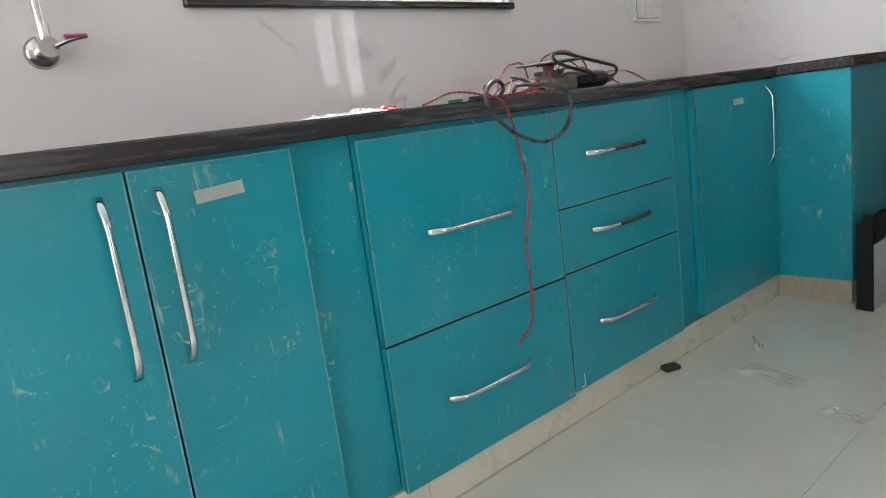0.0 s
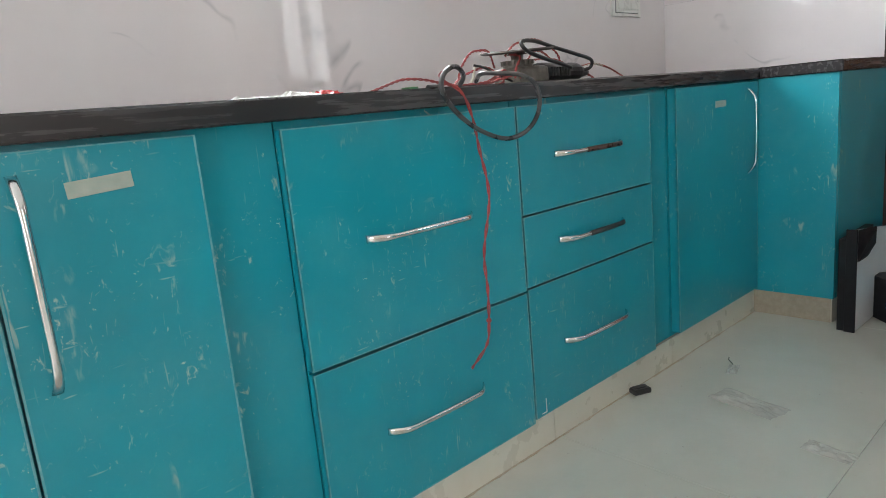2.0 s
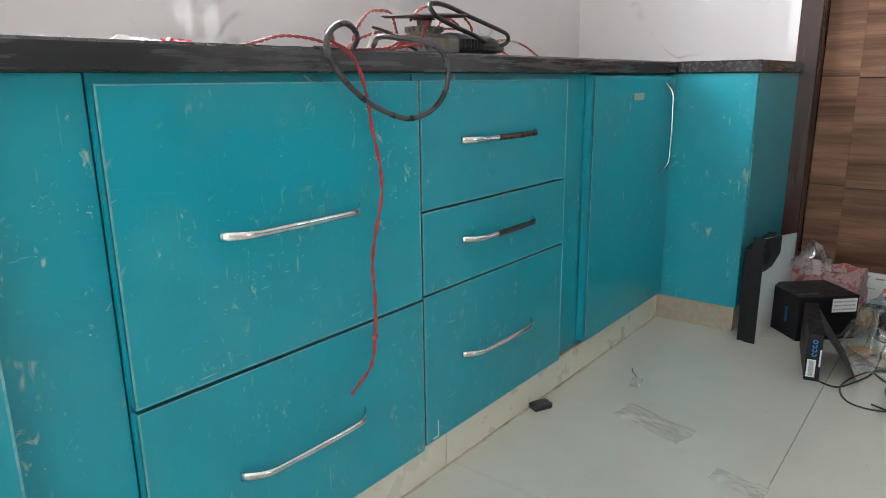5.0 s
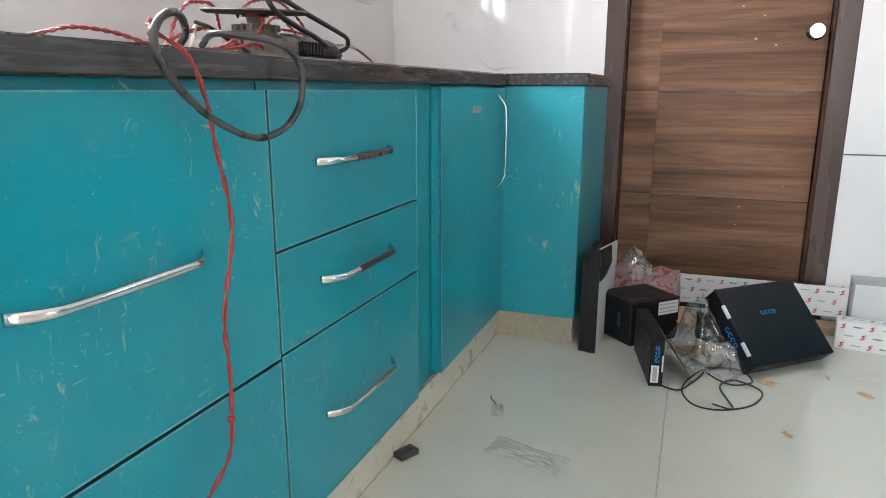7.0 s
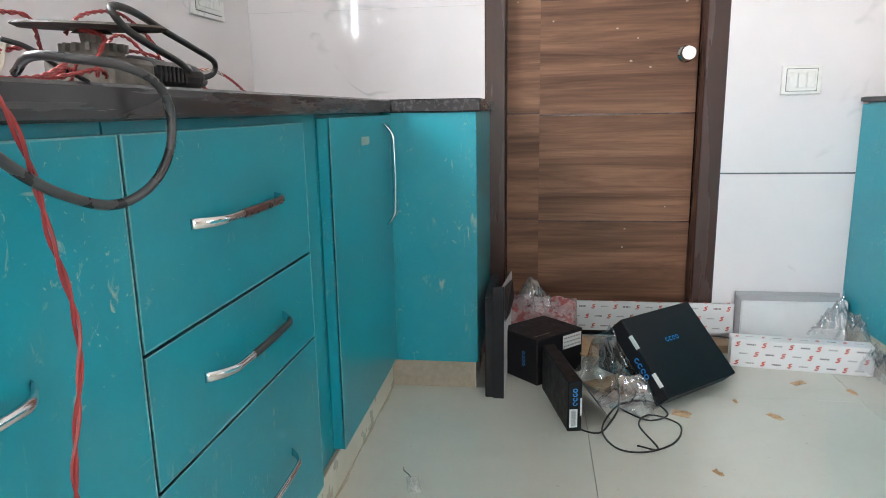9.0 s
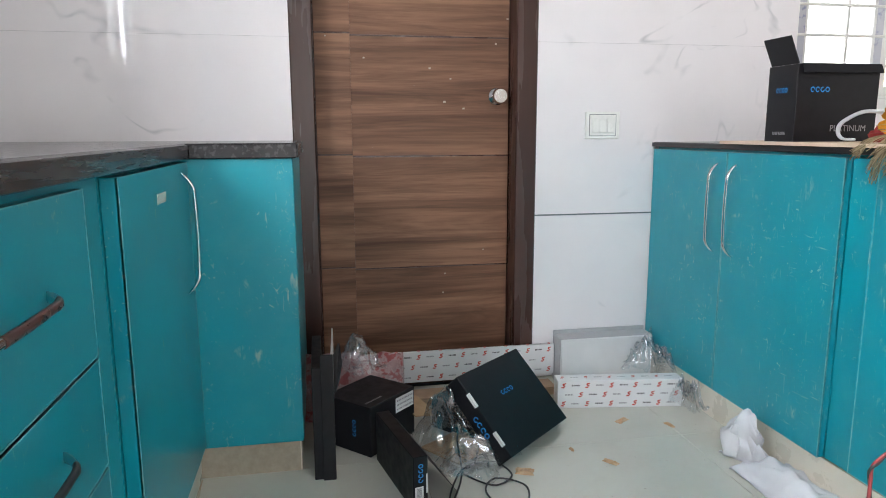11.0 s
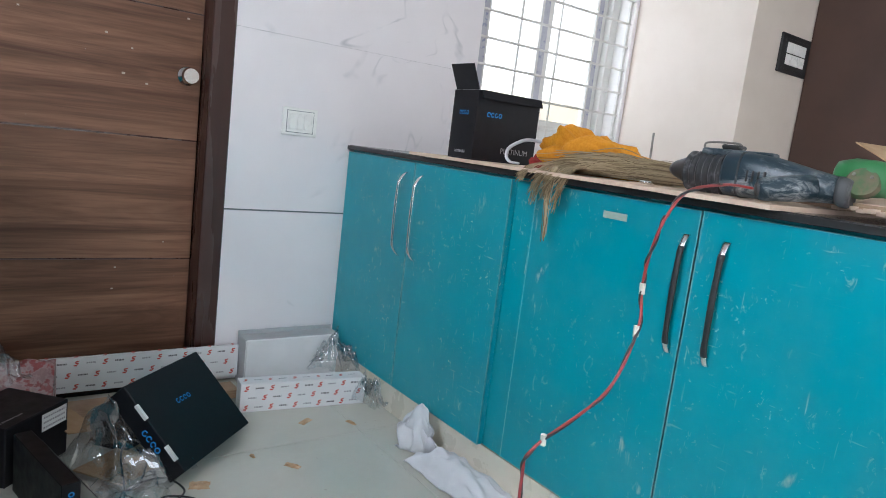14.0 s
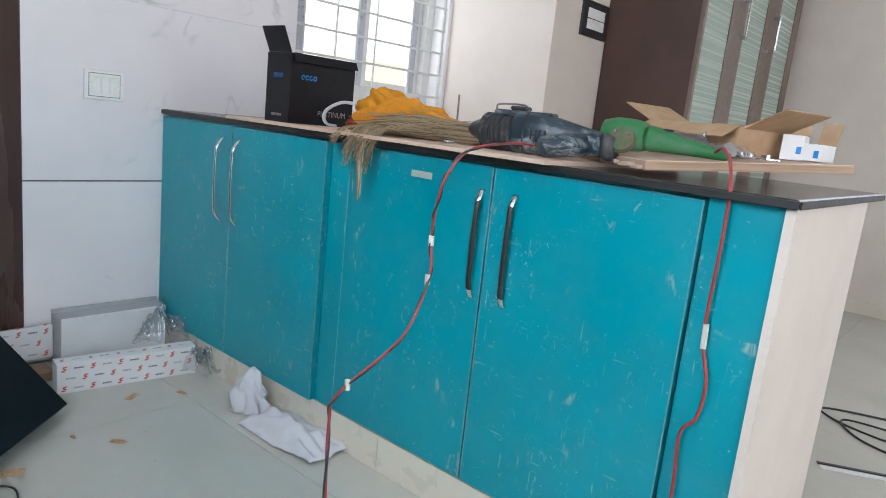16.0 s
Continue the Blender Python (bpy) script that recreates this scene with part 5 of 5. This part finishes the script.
# ---- scraps on the floor by the door ----
tilt = math.radians(45)
P, Q = Vector((8.158, 3.066, 0.0415)), Vector((7.943, 3.304, 0.0415))
ex = (Q - P).normalized()
nh = Vector((-ex.y, ex.x, 0)) if -ex.y > 0 else Vector((ex.y, -ex.x, 0))
ey = nh * math.cos(tilt) + Vector((0, 0, math.sin(tilt)))
ez = ex.cross(ey)
ez = ez if ez.z > 0 else -ez
WB, LB, TB = (Q - P).length, 0.262, 0.058
big = thing("lock_carton", tuple(P), "flat black carton with blue marks tilted on the scrap heap", "box")
big.matrix_basis = Matrix.Translation(P) @ Matrix((ex, ey, ez)).transposed().to_4x4()
part("carton", box(0, 0, -TB, WB, LB, 0, 0.002), CARTON_BLACK, big)
flip = 1 if ex.cross(ey).dot(ez) > 0 else -1
part("print", rings_mark(pose(WB * 0.52, LB * 0.62, 0.0012, 0, 0, 180), 0.062, 0.02), INK_BLUE, big, "blue printed mark")
spine = Matrix(((0, 0, 1, WB + 0.0012), (1, 0, 0, 0), (0, 1, 0, -TB / 2), (0, 0, 0, 1)))
part("print", rings_mark(spine @ pose(LB * 0.42, 0, 0, 0, 0, 180), 0.07, 0.026), INK_BLUE, big, "blue printed mark")
for c in (0.22, 0.70):
    part("label", box(WB - 0.006, LB * c - 0.022, -0.008, WB + 0.0015, LB * c + 0.022, 0.0015), INK_WHITE, big, "white paper tab")

rx = thing("lock_carton", (7.80, 3.573, 0), "long black carton standing on edge with white label", "box", "", "", (0, 0, 13))
part("carton", box(0, -0.019, 0, 0.29, 0.019, 0.141, 0.0015), CARTON_BLACK, rx)
endf = Matrix(((0, 0, -1, -0.0012), (-1, 0, 0, 0), (0, 1, 0, 0), (0, 0, 0, 1)))
part("print", rings_mark(endf @ pose(0, 0.098, 0, 0, 0, 90), 0.05, 0.018), INK_BLUE, rx, "blue printed mark")
part("label", plain(endf @ pose(-0.004, 0.038, 0), 0.022, 0.052), INK_WHITE, rx, "white paper label")
part("label_print", bars(endf @ pose(-0.004, 0.038, 0.0006, 0, 0, 90), 0.045, 0.012, 14, 8), INK_GREY, rx)
part("label", plain(endf @ pose(0.016, 0.07, 0), 0.004, 0.05), INK_WHITE, rx, "white paper tab")
fl = bmesh.new()
vs = [Vector(c) for c in ((0.02, -0.020, 0.141), (0.24, -0.020, 0.141), (0.22, -0.10, 0.02), (0.03, -0.115, 0.004))]
top_v, low_v = [fl.verts.new(v) for v in vs], [fl.verts.new(v + Vector((0, -0.002, -0.0035))) for v in vs]
fl.faces.new(top_v), fl.faces.new(low_v[::-1])
for i in range(4):
    fl.faces.new((top_v[i], top_v[(i + 1) % 4], low_v[(i + 1) % 4], low_v[i]))
part("flap", fl, CARTON_BLACK, rx, "bent black flap")

b3x = thing("lock_carton", (8.09, 3.672, 0), "black cube carton with white address label", "box", "", "", (0, 0, 45))
part("carton", box(0, -0.205, 0, 0.175, 0, 0.148, 0.002), CARTON_BLACK, b3x)
fr = Matrix(((0, 0, -1, -0.0012), (-1, 0, 0, 0), (0, 1, 0, 0), (0, 0, 0, 1)))
part("label", plain(fr @ pose(0.155, 0.116, 0), 0.085, 0.045), INK_WHITE, b3x, "white printed label")
for k in range(3):
    part("label_print", bars(fr @ pose(0.155, 0.129 - 0.013 * k, 0.0008), 0.075, 0.005, 11, 20 + k), INK_GREY, b3x)
fl_left = Matrix(((1, 0, 0, 0), (0, 0, 1, 0.0012), (0, 1, 0, 0), (0, 0, 0, 1)))
part("print", rings_mark(fl_left @ pose(0.06, 0.075, 0, 0, 0, 90), 0.05, 0.018), INK_BLUE, b3x, "blue printed mark")
part("print", bars(pose(0.03, -0.05, 0.1492, 0, 0, 90), 0.07, 0.006, 9, 31), INK_GREY, b3x)

tall = thing("tall_carton", (8.05, 3.81, 0), "tall torn-open black carton with white inside", "box")
part("panel", box(7.988, 3.770, 0.0, 7.993, 3.803, 0.345, 0.001), CARTON_BLACK, tall, "", True)
part("body", box(7.995, 3.800, 0.0, 8.28, 3.826, 0.31, 0.0015), CARTON_BLACK, tall, "", True)
wp = bmesh.new()
vs = [Vector(c) for c in ((7.994, 3.772, 0.004), (8.43, 3.763, 0.004), (8.43, 3.763, 0.285), (7.994, 3.772, 0.345))]
f0, f1 = [wp.verts.new(v) for v in vs], [wp.verts.new(v + Vector((0, 0.004, 0))) for v in vs]
wp.faces.new(f0), wp.faces.new(f1[::-1])
for i in range(4):
    wp.faces.new((f0[i], f0[(i + 1) % 4], f1[(i + 1) % 4], f1[i]))
part("lining", wp, CARTON_WHITE, tall, "white carton inside", True)
tf = bmesh.new()
for dy in (0, 0.003):
    tf.faces.new([tf.verts.new((x, 3.766 + dy + q, z)) for x, q, z in ((7.99, 0, 0.345), (8.12, -0.016, 0.335), (8.09, -0.022, 0.285), (8.045, -0.012, 0.25), (7.99, 0, 0.24))])
part("flap", tf, CARTON_BLACK, tall, "bent black flap", True)


def printed_strip(at, turn, length, height, depth, seed, label, lean=0):
    s = thing("profile_carton", at, label, "box", "long white cartons", "", (lean, 0, turn))
    part("carton", box(-length / 2, 0, 0, length / 2, depth, height, 0.0015), CARTON_WHITE, s)
    face = Matrix(((1, 0, 0, 0), (0, 0, -1, -0.0012), (0, 1, 0, 0), (0, 0, 0, 1)))
    lid = Matrix(((1, 0, 0, 0), (0, 1, 0, 0), (0, 0, 1, height + 0.0012), (0, 0, 0, 1)))
    for base, rows, span in ((face, 3, height), (lid, 1, depth)):
        for r in range(rows):
            x, k = -length / 2 + 0.02 + 0.018 * (r % 2), r
            while x < length / 2 - 0.015:
                m = base @ pose(x, span * (r + 0.5) / rows, 0)
                if k % 2:
                    part("print", bars(m, 0.026, 0.005, 5, seed + k), INK_GREY if k % 4 == 1 else INK_DARK, s)
                else:
                    mark = bmesh.new()
                    pts = [m @ Vector(c) for c in ((0.007, 0.007, 0), (-0.004, 0.005, 0), (-0.001, 0.0, 0), (0.005, -0.002, 0), (0.001, -0.007, 0), (-0.008, -0.006, 0))]
                    wide = m.to_3x3() @ Vector((0.001, 0.0021, 0))
                    lo, hi = [mark.verts.new(p - wide) for p in pts], [mark.verts.new(p + wide) for p in pts]
                    for i in range(5):
                        mark.faces.new((lo[i], lo[i + 1], hi[i + 1], hi[i]))
                    part("print", mark, INK_RED, s)
                x += 0.040
                k += 1
    return s


printed_strip((8.565, 3.265, 0.03), 90 + 180, 0.60, 0.112, 0.012, 1, "long white printed carton leaning on the door")
printed_strip((8.292, 2.830, 0), 262, 0.42, 0.095, 0.06, 2, "long white printed carton lying on the floor")
slab = thing("wood_offcut", (8.47, 3.30, 0), "flat dark wooden offcut under the cartons", "offcut", "", "", (0, 0, 92))
part("board", ragged(-0.3, 0.3, -0.04, 0.04, 0, 0.028, 0.004, 20, 9), PLY_EDGE, slab)

tray = thing("carton_tray", (8.595, 2.782, 0), "pale grey carton tray standing against the wall", "tray")
tb = bmesh.new()
for c in ((-0.008, -0.178, 0.0, 0, 0.178, 0.185), (-0.075, -0.178, 0.168, -0.008, 0.178, 0.172), (-0.075, -0.178, 0.0, -0.008, 0.178, 0.004), (-0.075, 0.174, 0.004, -0.008, 0.178, 0.168), (-0.075, -0.178, 0.004, -0.008, -0.174, 0.168)):
    box(*c, 0.0015, tb)
part("tray", tb, material("grey_tray_board", (0.42, 0.42, 0.43), 0.6), tray)
part("front_board", box(-0.082, -0.176, 0.0, -0.0755, 0.176, 0.171, 0.004), CARTON_WHITE, tray, "white board face")

bubble = thing("printed_wrap", (8.42, 3.70, 0), "crumpled clear wrap with red print", "wrap", "", "", (0, 0, 80))
WRAP = speckled("red_printed_wrap", (0.34, 0.25, 0.25), (0.26, 0.025, 0.025), 55, 0.3, 0, 0.3, 0.5, 0.56)
wb = sheet(0.32, 0.16, 30, 16, lambda u, v: (0, 0, 0.10 + 0.09 * math.sin(math.pi * min(1, v * 1.3)) + 0.03 * noise.noise(Vector((u * 6, v * 6, 2)))), None, 0.10)
part("wrap", wb, WRAP, bubble)
polythene((8.36, 3.69, 0.17), 0.16, 0.12, 0.05, 8.8, 30, "clear polythene bag standing on the scrap heap", (0.5, 0.5, 0.08))
polythene((8.06, 3.42, 0.010), 0.26, 0.23, 0.075, 2.9, 25, "clear polythene sheet crumpled among black cartons", (0.62, 0.66, 0.13))
polythene((8.02, 3.38, 0.004), 0.24, 0.16, 0.045, 6.1, -30, "clear polythene sheet crumpled among black cartons")
polythene((8.42, 2.66, 0.07), 0.17, 0.12, 0.09, 5.2, 60, "clear polythene bag bunched against the plinth", (0.5, 0.5, 0.05))
polythene((8.24, 2.625, 0.004), 0.15, 0.07, 0.10, 9.3, 10, "clear polythene bag bunched against the plinth")
card = thing("cardboard_piece", (8.13, 3.38, 0.004), "loose brown cardboard piece under the cartons", "cardboard", "", "", (3, 4, -48))
part("board", ragged(-0.14, 0.16, -0.07, 0.07, 0, 0.004, 0.004, 16, 5), CARTON_BROWN, card)
card = thing("cardboard_piece", (8.30, 3.52, 0.06), "small bent brown cardboard piece in the heap", "cardboard", "", "", (14, -12, 30))
part("board", ragged(-0.07, 0.07, -0.05, 0.05, 0, 0.003, 0.003, 12, 6), CARTON_BROWN, card)
support = thing("foam_block", (8.26, 3.38, 0), "dark packing block under the tilted carton", "packing", "", "", (0, 0, 40))
part("block", box(-0.06, -0.07, 0, 0.06, 0.07, 0.10, 0.004), CARTON_BLACK, support)

cord = thing("coiled_cord", (7.85, 3.40, 0), "thin black cord coiled loosely on the tiles", "cable")
part("cord", tube(curve_points([(7.83, 3.57, 0.004), (7.80, 3.55, 0.004), (7.79, 3.51, 0.004), (7.84, 3.48, 0.004), (7.95, 3.44, 0.010), (8.06, 3.43, 0.055), (8.10, 3.40, 0.075), (8.05, 3.37, 0.055), (7.98, 3.40, 0.014), (7.96, 3.44, 0.006), (7.90, 3.40, 0.004), (7.87, 3.36, 0.008),
                               (7.92, 3.31, 0.005), (8.0, 3.34, 0.004), (7.98, 3.42, 0.008), (7.90, 3.47, 0.010), (7.80, 3.50, 0.004), (7.71, 3.47, 0.004), (7.70, 3.40, 0.004), (7.76, 3.32, 0.004), (7.86, 3.29, 0.004), (7.90, 3.36, 0.010), (7.84, 3.40, 0.008), (7.72, 3.37, 0.004), (7.73, 3.42, 0.004)], 8), 0.0026, 6), CABLE_BLACK, cord, "", True, True)

foam = thing("foam_sheet", (7.885, 2.655, 0), "white crumpled foam sheet standing against the plinth", "foam sheet", "foam scraps")
fs = sheet(0.085, 0.26, 18, 36, lambda u, v: (0.03 * (v - 0.5) + 0.034 * noise.noise(Vector((u * 3, v * 6, 6))), 0.13 * (0.5 - v) + 0.10 * (0.5 - v) - 0.02 * math.cos(math.pi * u) + 0.016 * noise.noise(Vector((u * 4, v * 5, 1))), max(0.004, 0.135 * math.sin(math.pi * min(1, v * 1.02)) ** 1.25 * (0.70 + 0.40 * math.sin(math.pi * u) ** 2) + 0.022 * noise.noise(Vector((u * 5, v * 5, 3))))), None, 0.003)
part("sheet", fs, TISSUE, foam, "", False, True)
foam = thing("foam_sheet", (7.685, 2.640, 0), "white crumpled foam sheet lying on the tiles", "foam sheet", "foam scraps", "", (0, 0, 3))
part("sheet", crumple(0.31, 0.15, 0.060, 2.6, 1.1, 30, 18, 0.003), TISSUE, foam, "", False, True)
for at, turn, w, d in (((8.19, 2.87, 0), -60, 0.05, 0.022), ((7.94, 3.02, 0), 40, 0.045, 0.016), ((7.935, 3.27, 0), 70, 0.05, 0.035), ((8.13, 2.74, 0), 20, 0.04, 0.010), ((8.03, 3.10, 0), 10, 0.02, 0.008), ((7.62, 3.25, 0), 35, 0.03, 0.01)):
    bit = thing("wrapper_scrap", at, "small torn brown and white wrapper scrap", "scrap", "wrapper scraps", "", (0, 0, turn))
    part("scrap", crumple(w, d, 0.008, 4, at[0] * 7, 8, 6, 0.0008), BIT_BROWN, bit)
for at, turn, w, d, lab in (((7.30, 3.83, 0), -104, 0.19, 0.085, "creased translucent paper scrap on the tiles"), ((7.158, 3.592, 0), -98, 0.11, 0.05, "torn grey paper strip on the tiles"), ((7.495, 3.955, 0), 15, 0.07, 0.03, "small pale paper scrap on the tiles")):
    sc = thing("paper_scrap", at, lab, "paper", "", "", (0, 0, turn))
    part("paper", crumple(w, d, 0.010, 3, at[1], 24, 18, 0.0006), THIN_PAPER, sc)
clip = thing("black_clip", (7.203, 4.092, 0), "small black plastic block by the plinth", "clip", "", "", (0, 0, -25))
part("block", box(-0.028, -0.017, 0, 0.028, 0.017, 0.017, 0.004), BLACK_PLASTIC, clip)
part("ridge", box(-0.022, -0.010, 0.0165, 0.014, 0.010, 0.021, 0.002), BLACK_PLASTIC, clip)
curl = thing("wire_curl", (7.52, 3.965, 0), "tiny dark wire offcut on the tiles", "wire")
part("wire", tube(curve_points([(0, 0, 0.002), (0.012, 0.008, 0.004), (0.016, 0.02, 0.012), (0.022, 0.022, 0.018)], 5), 0.0016, 6), CABLE_BLACK, curl)
far = thing("floor_cord", (6.55, 0.95, 0), "thin black cord loops on the far floor", "cable")
part("cord", tube(curve_points([(6.2, 0.75, 0.004), (6.45, 0.80, 0.004), (6.68, 0.90, 0.004), (6.62, 1.0, 0.004), (6.45, 1.05, 0.004), (6.3, 1.05, 0.01), (6.4, 0.95, 0.008), (6.6, 0.97, 0.006), (6.52, 1.12, 0.004), (6.3, 1.2, 0.004)], 8), 0.004, 6), CABLE_BLACK, far, "", True, True)
strap = thing("steel_straps", (6.53, 1.42, 0), "thin dark and white metal strips on the floor", "strips", "", "", (0, 0, 28))
part("strip", box(-0.16, -0.012, 0, 0.06, 0.002, 0.004, 0.001), BLACK_PLASTIC, strap)
part("strip", box(-0.16, 0.010, 0, 0.06, 0.034, 0.003, 0.001), INK_WHITE, strap)


# ---- tiles of floor and walls ----
def tiles(parent, mat, axis, at, us, vs, thick, holes=(), gap=0.0012, seam=0.0012, bevel=0.0008):
    """Square-cut tiles, each its own piece; axis names the wall's normal. Openings cut the tiles that they touch."""
    for u0, u1 in zip(us, us[1:]):
        for v0, v1 in zip(vs, vs[1:]):
            rects = [(u0 + seam, u1 - seam, v0 + (gap if axis == "z" or v0 < 1 else 0.0003), v1 - (gap if axis == "z" or v1 < 1 else 0.0003))]
            for a, b, c, d in holes:
                out = []
                for p, q, r, t in rects:
                    if q <= a or p >= b or t <= c or r >= d:
                        out.append((p, q, r, t))
                        continue
                    for cut in ((p, a, r, t), (b, q, r, t), (max(p, a), min(q, b), r, c), (max(p, a), min(q, b), d, t)):
                        if cut[1] - cut[0] > 0.004 and cut[3] - cut[2] > 0.004:
                            out.append(cut)
                rects = out
            for p, q, r, t in rects:
                if axis == "z":
                    bm = box(p, r, at - thick, q, t, at, bevel)
                elif axis == "x":
                    bm = box(at, p, r, at + thick, q, t, bevel)
                else:
                    bm = box(p, at, r, q, at + thick, t, bevel)
                part("tile", bm, mat, parent)


def steps(start, step, lo, hi):
    k = math.ceil((lo - start) / step + 1e-6)
    out = [lo]
    while start + k * step < hi - 1e-6:
        out.append(start + k * step)
        k += 1
    return out + [hi]


tiles(floor, FLOOR_TILE, "z", 0.0, steps(6.865, 1.2, ROOM_X0, WALL_X + 0.1), steps(3.538, 0.8, ROOM_Y0, WALL_Y), 0.009, (), 0.0007, 0.0007)
tiles(wall_door, MARBLE, "x", WALL_X, [RETURN_Y + 0.001, WIN_SIDE[1], DOOR[0], DOOR[1], WALL_Y], [0.0, 0.61, 1.21, 1.81, 2.41, CEIL], 0.008, [WIN_SIDE, DOOR], 0.0028, 0.0, 0.0)
tiles(wall_sink, MARBLE, "y", WALL_Y, steps(WALL_X, 1.2, ROOM_X0, WALL_X), [0.0, 0.28, 0.86, 1.46, 2.06, CEIL], 0.008, [FILL_OPENING, WIN_SINK], 0.0012, 0.0, 0.0)
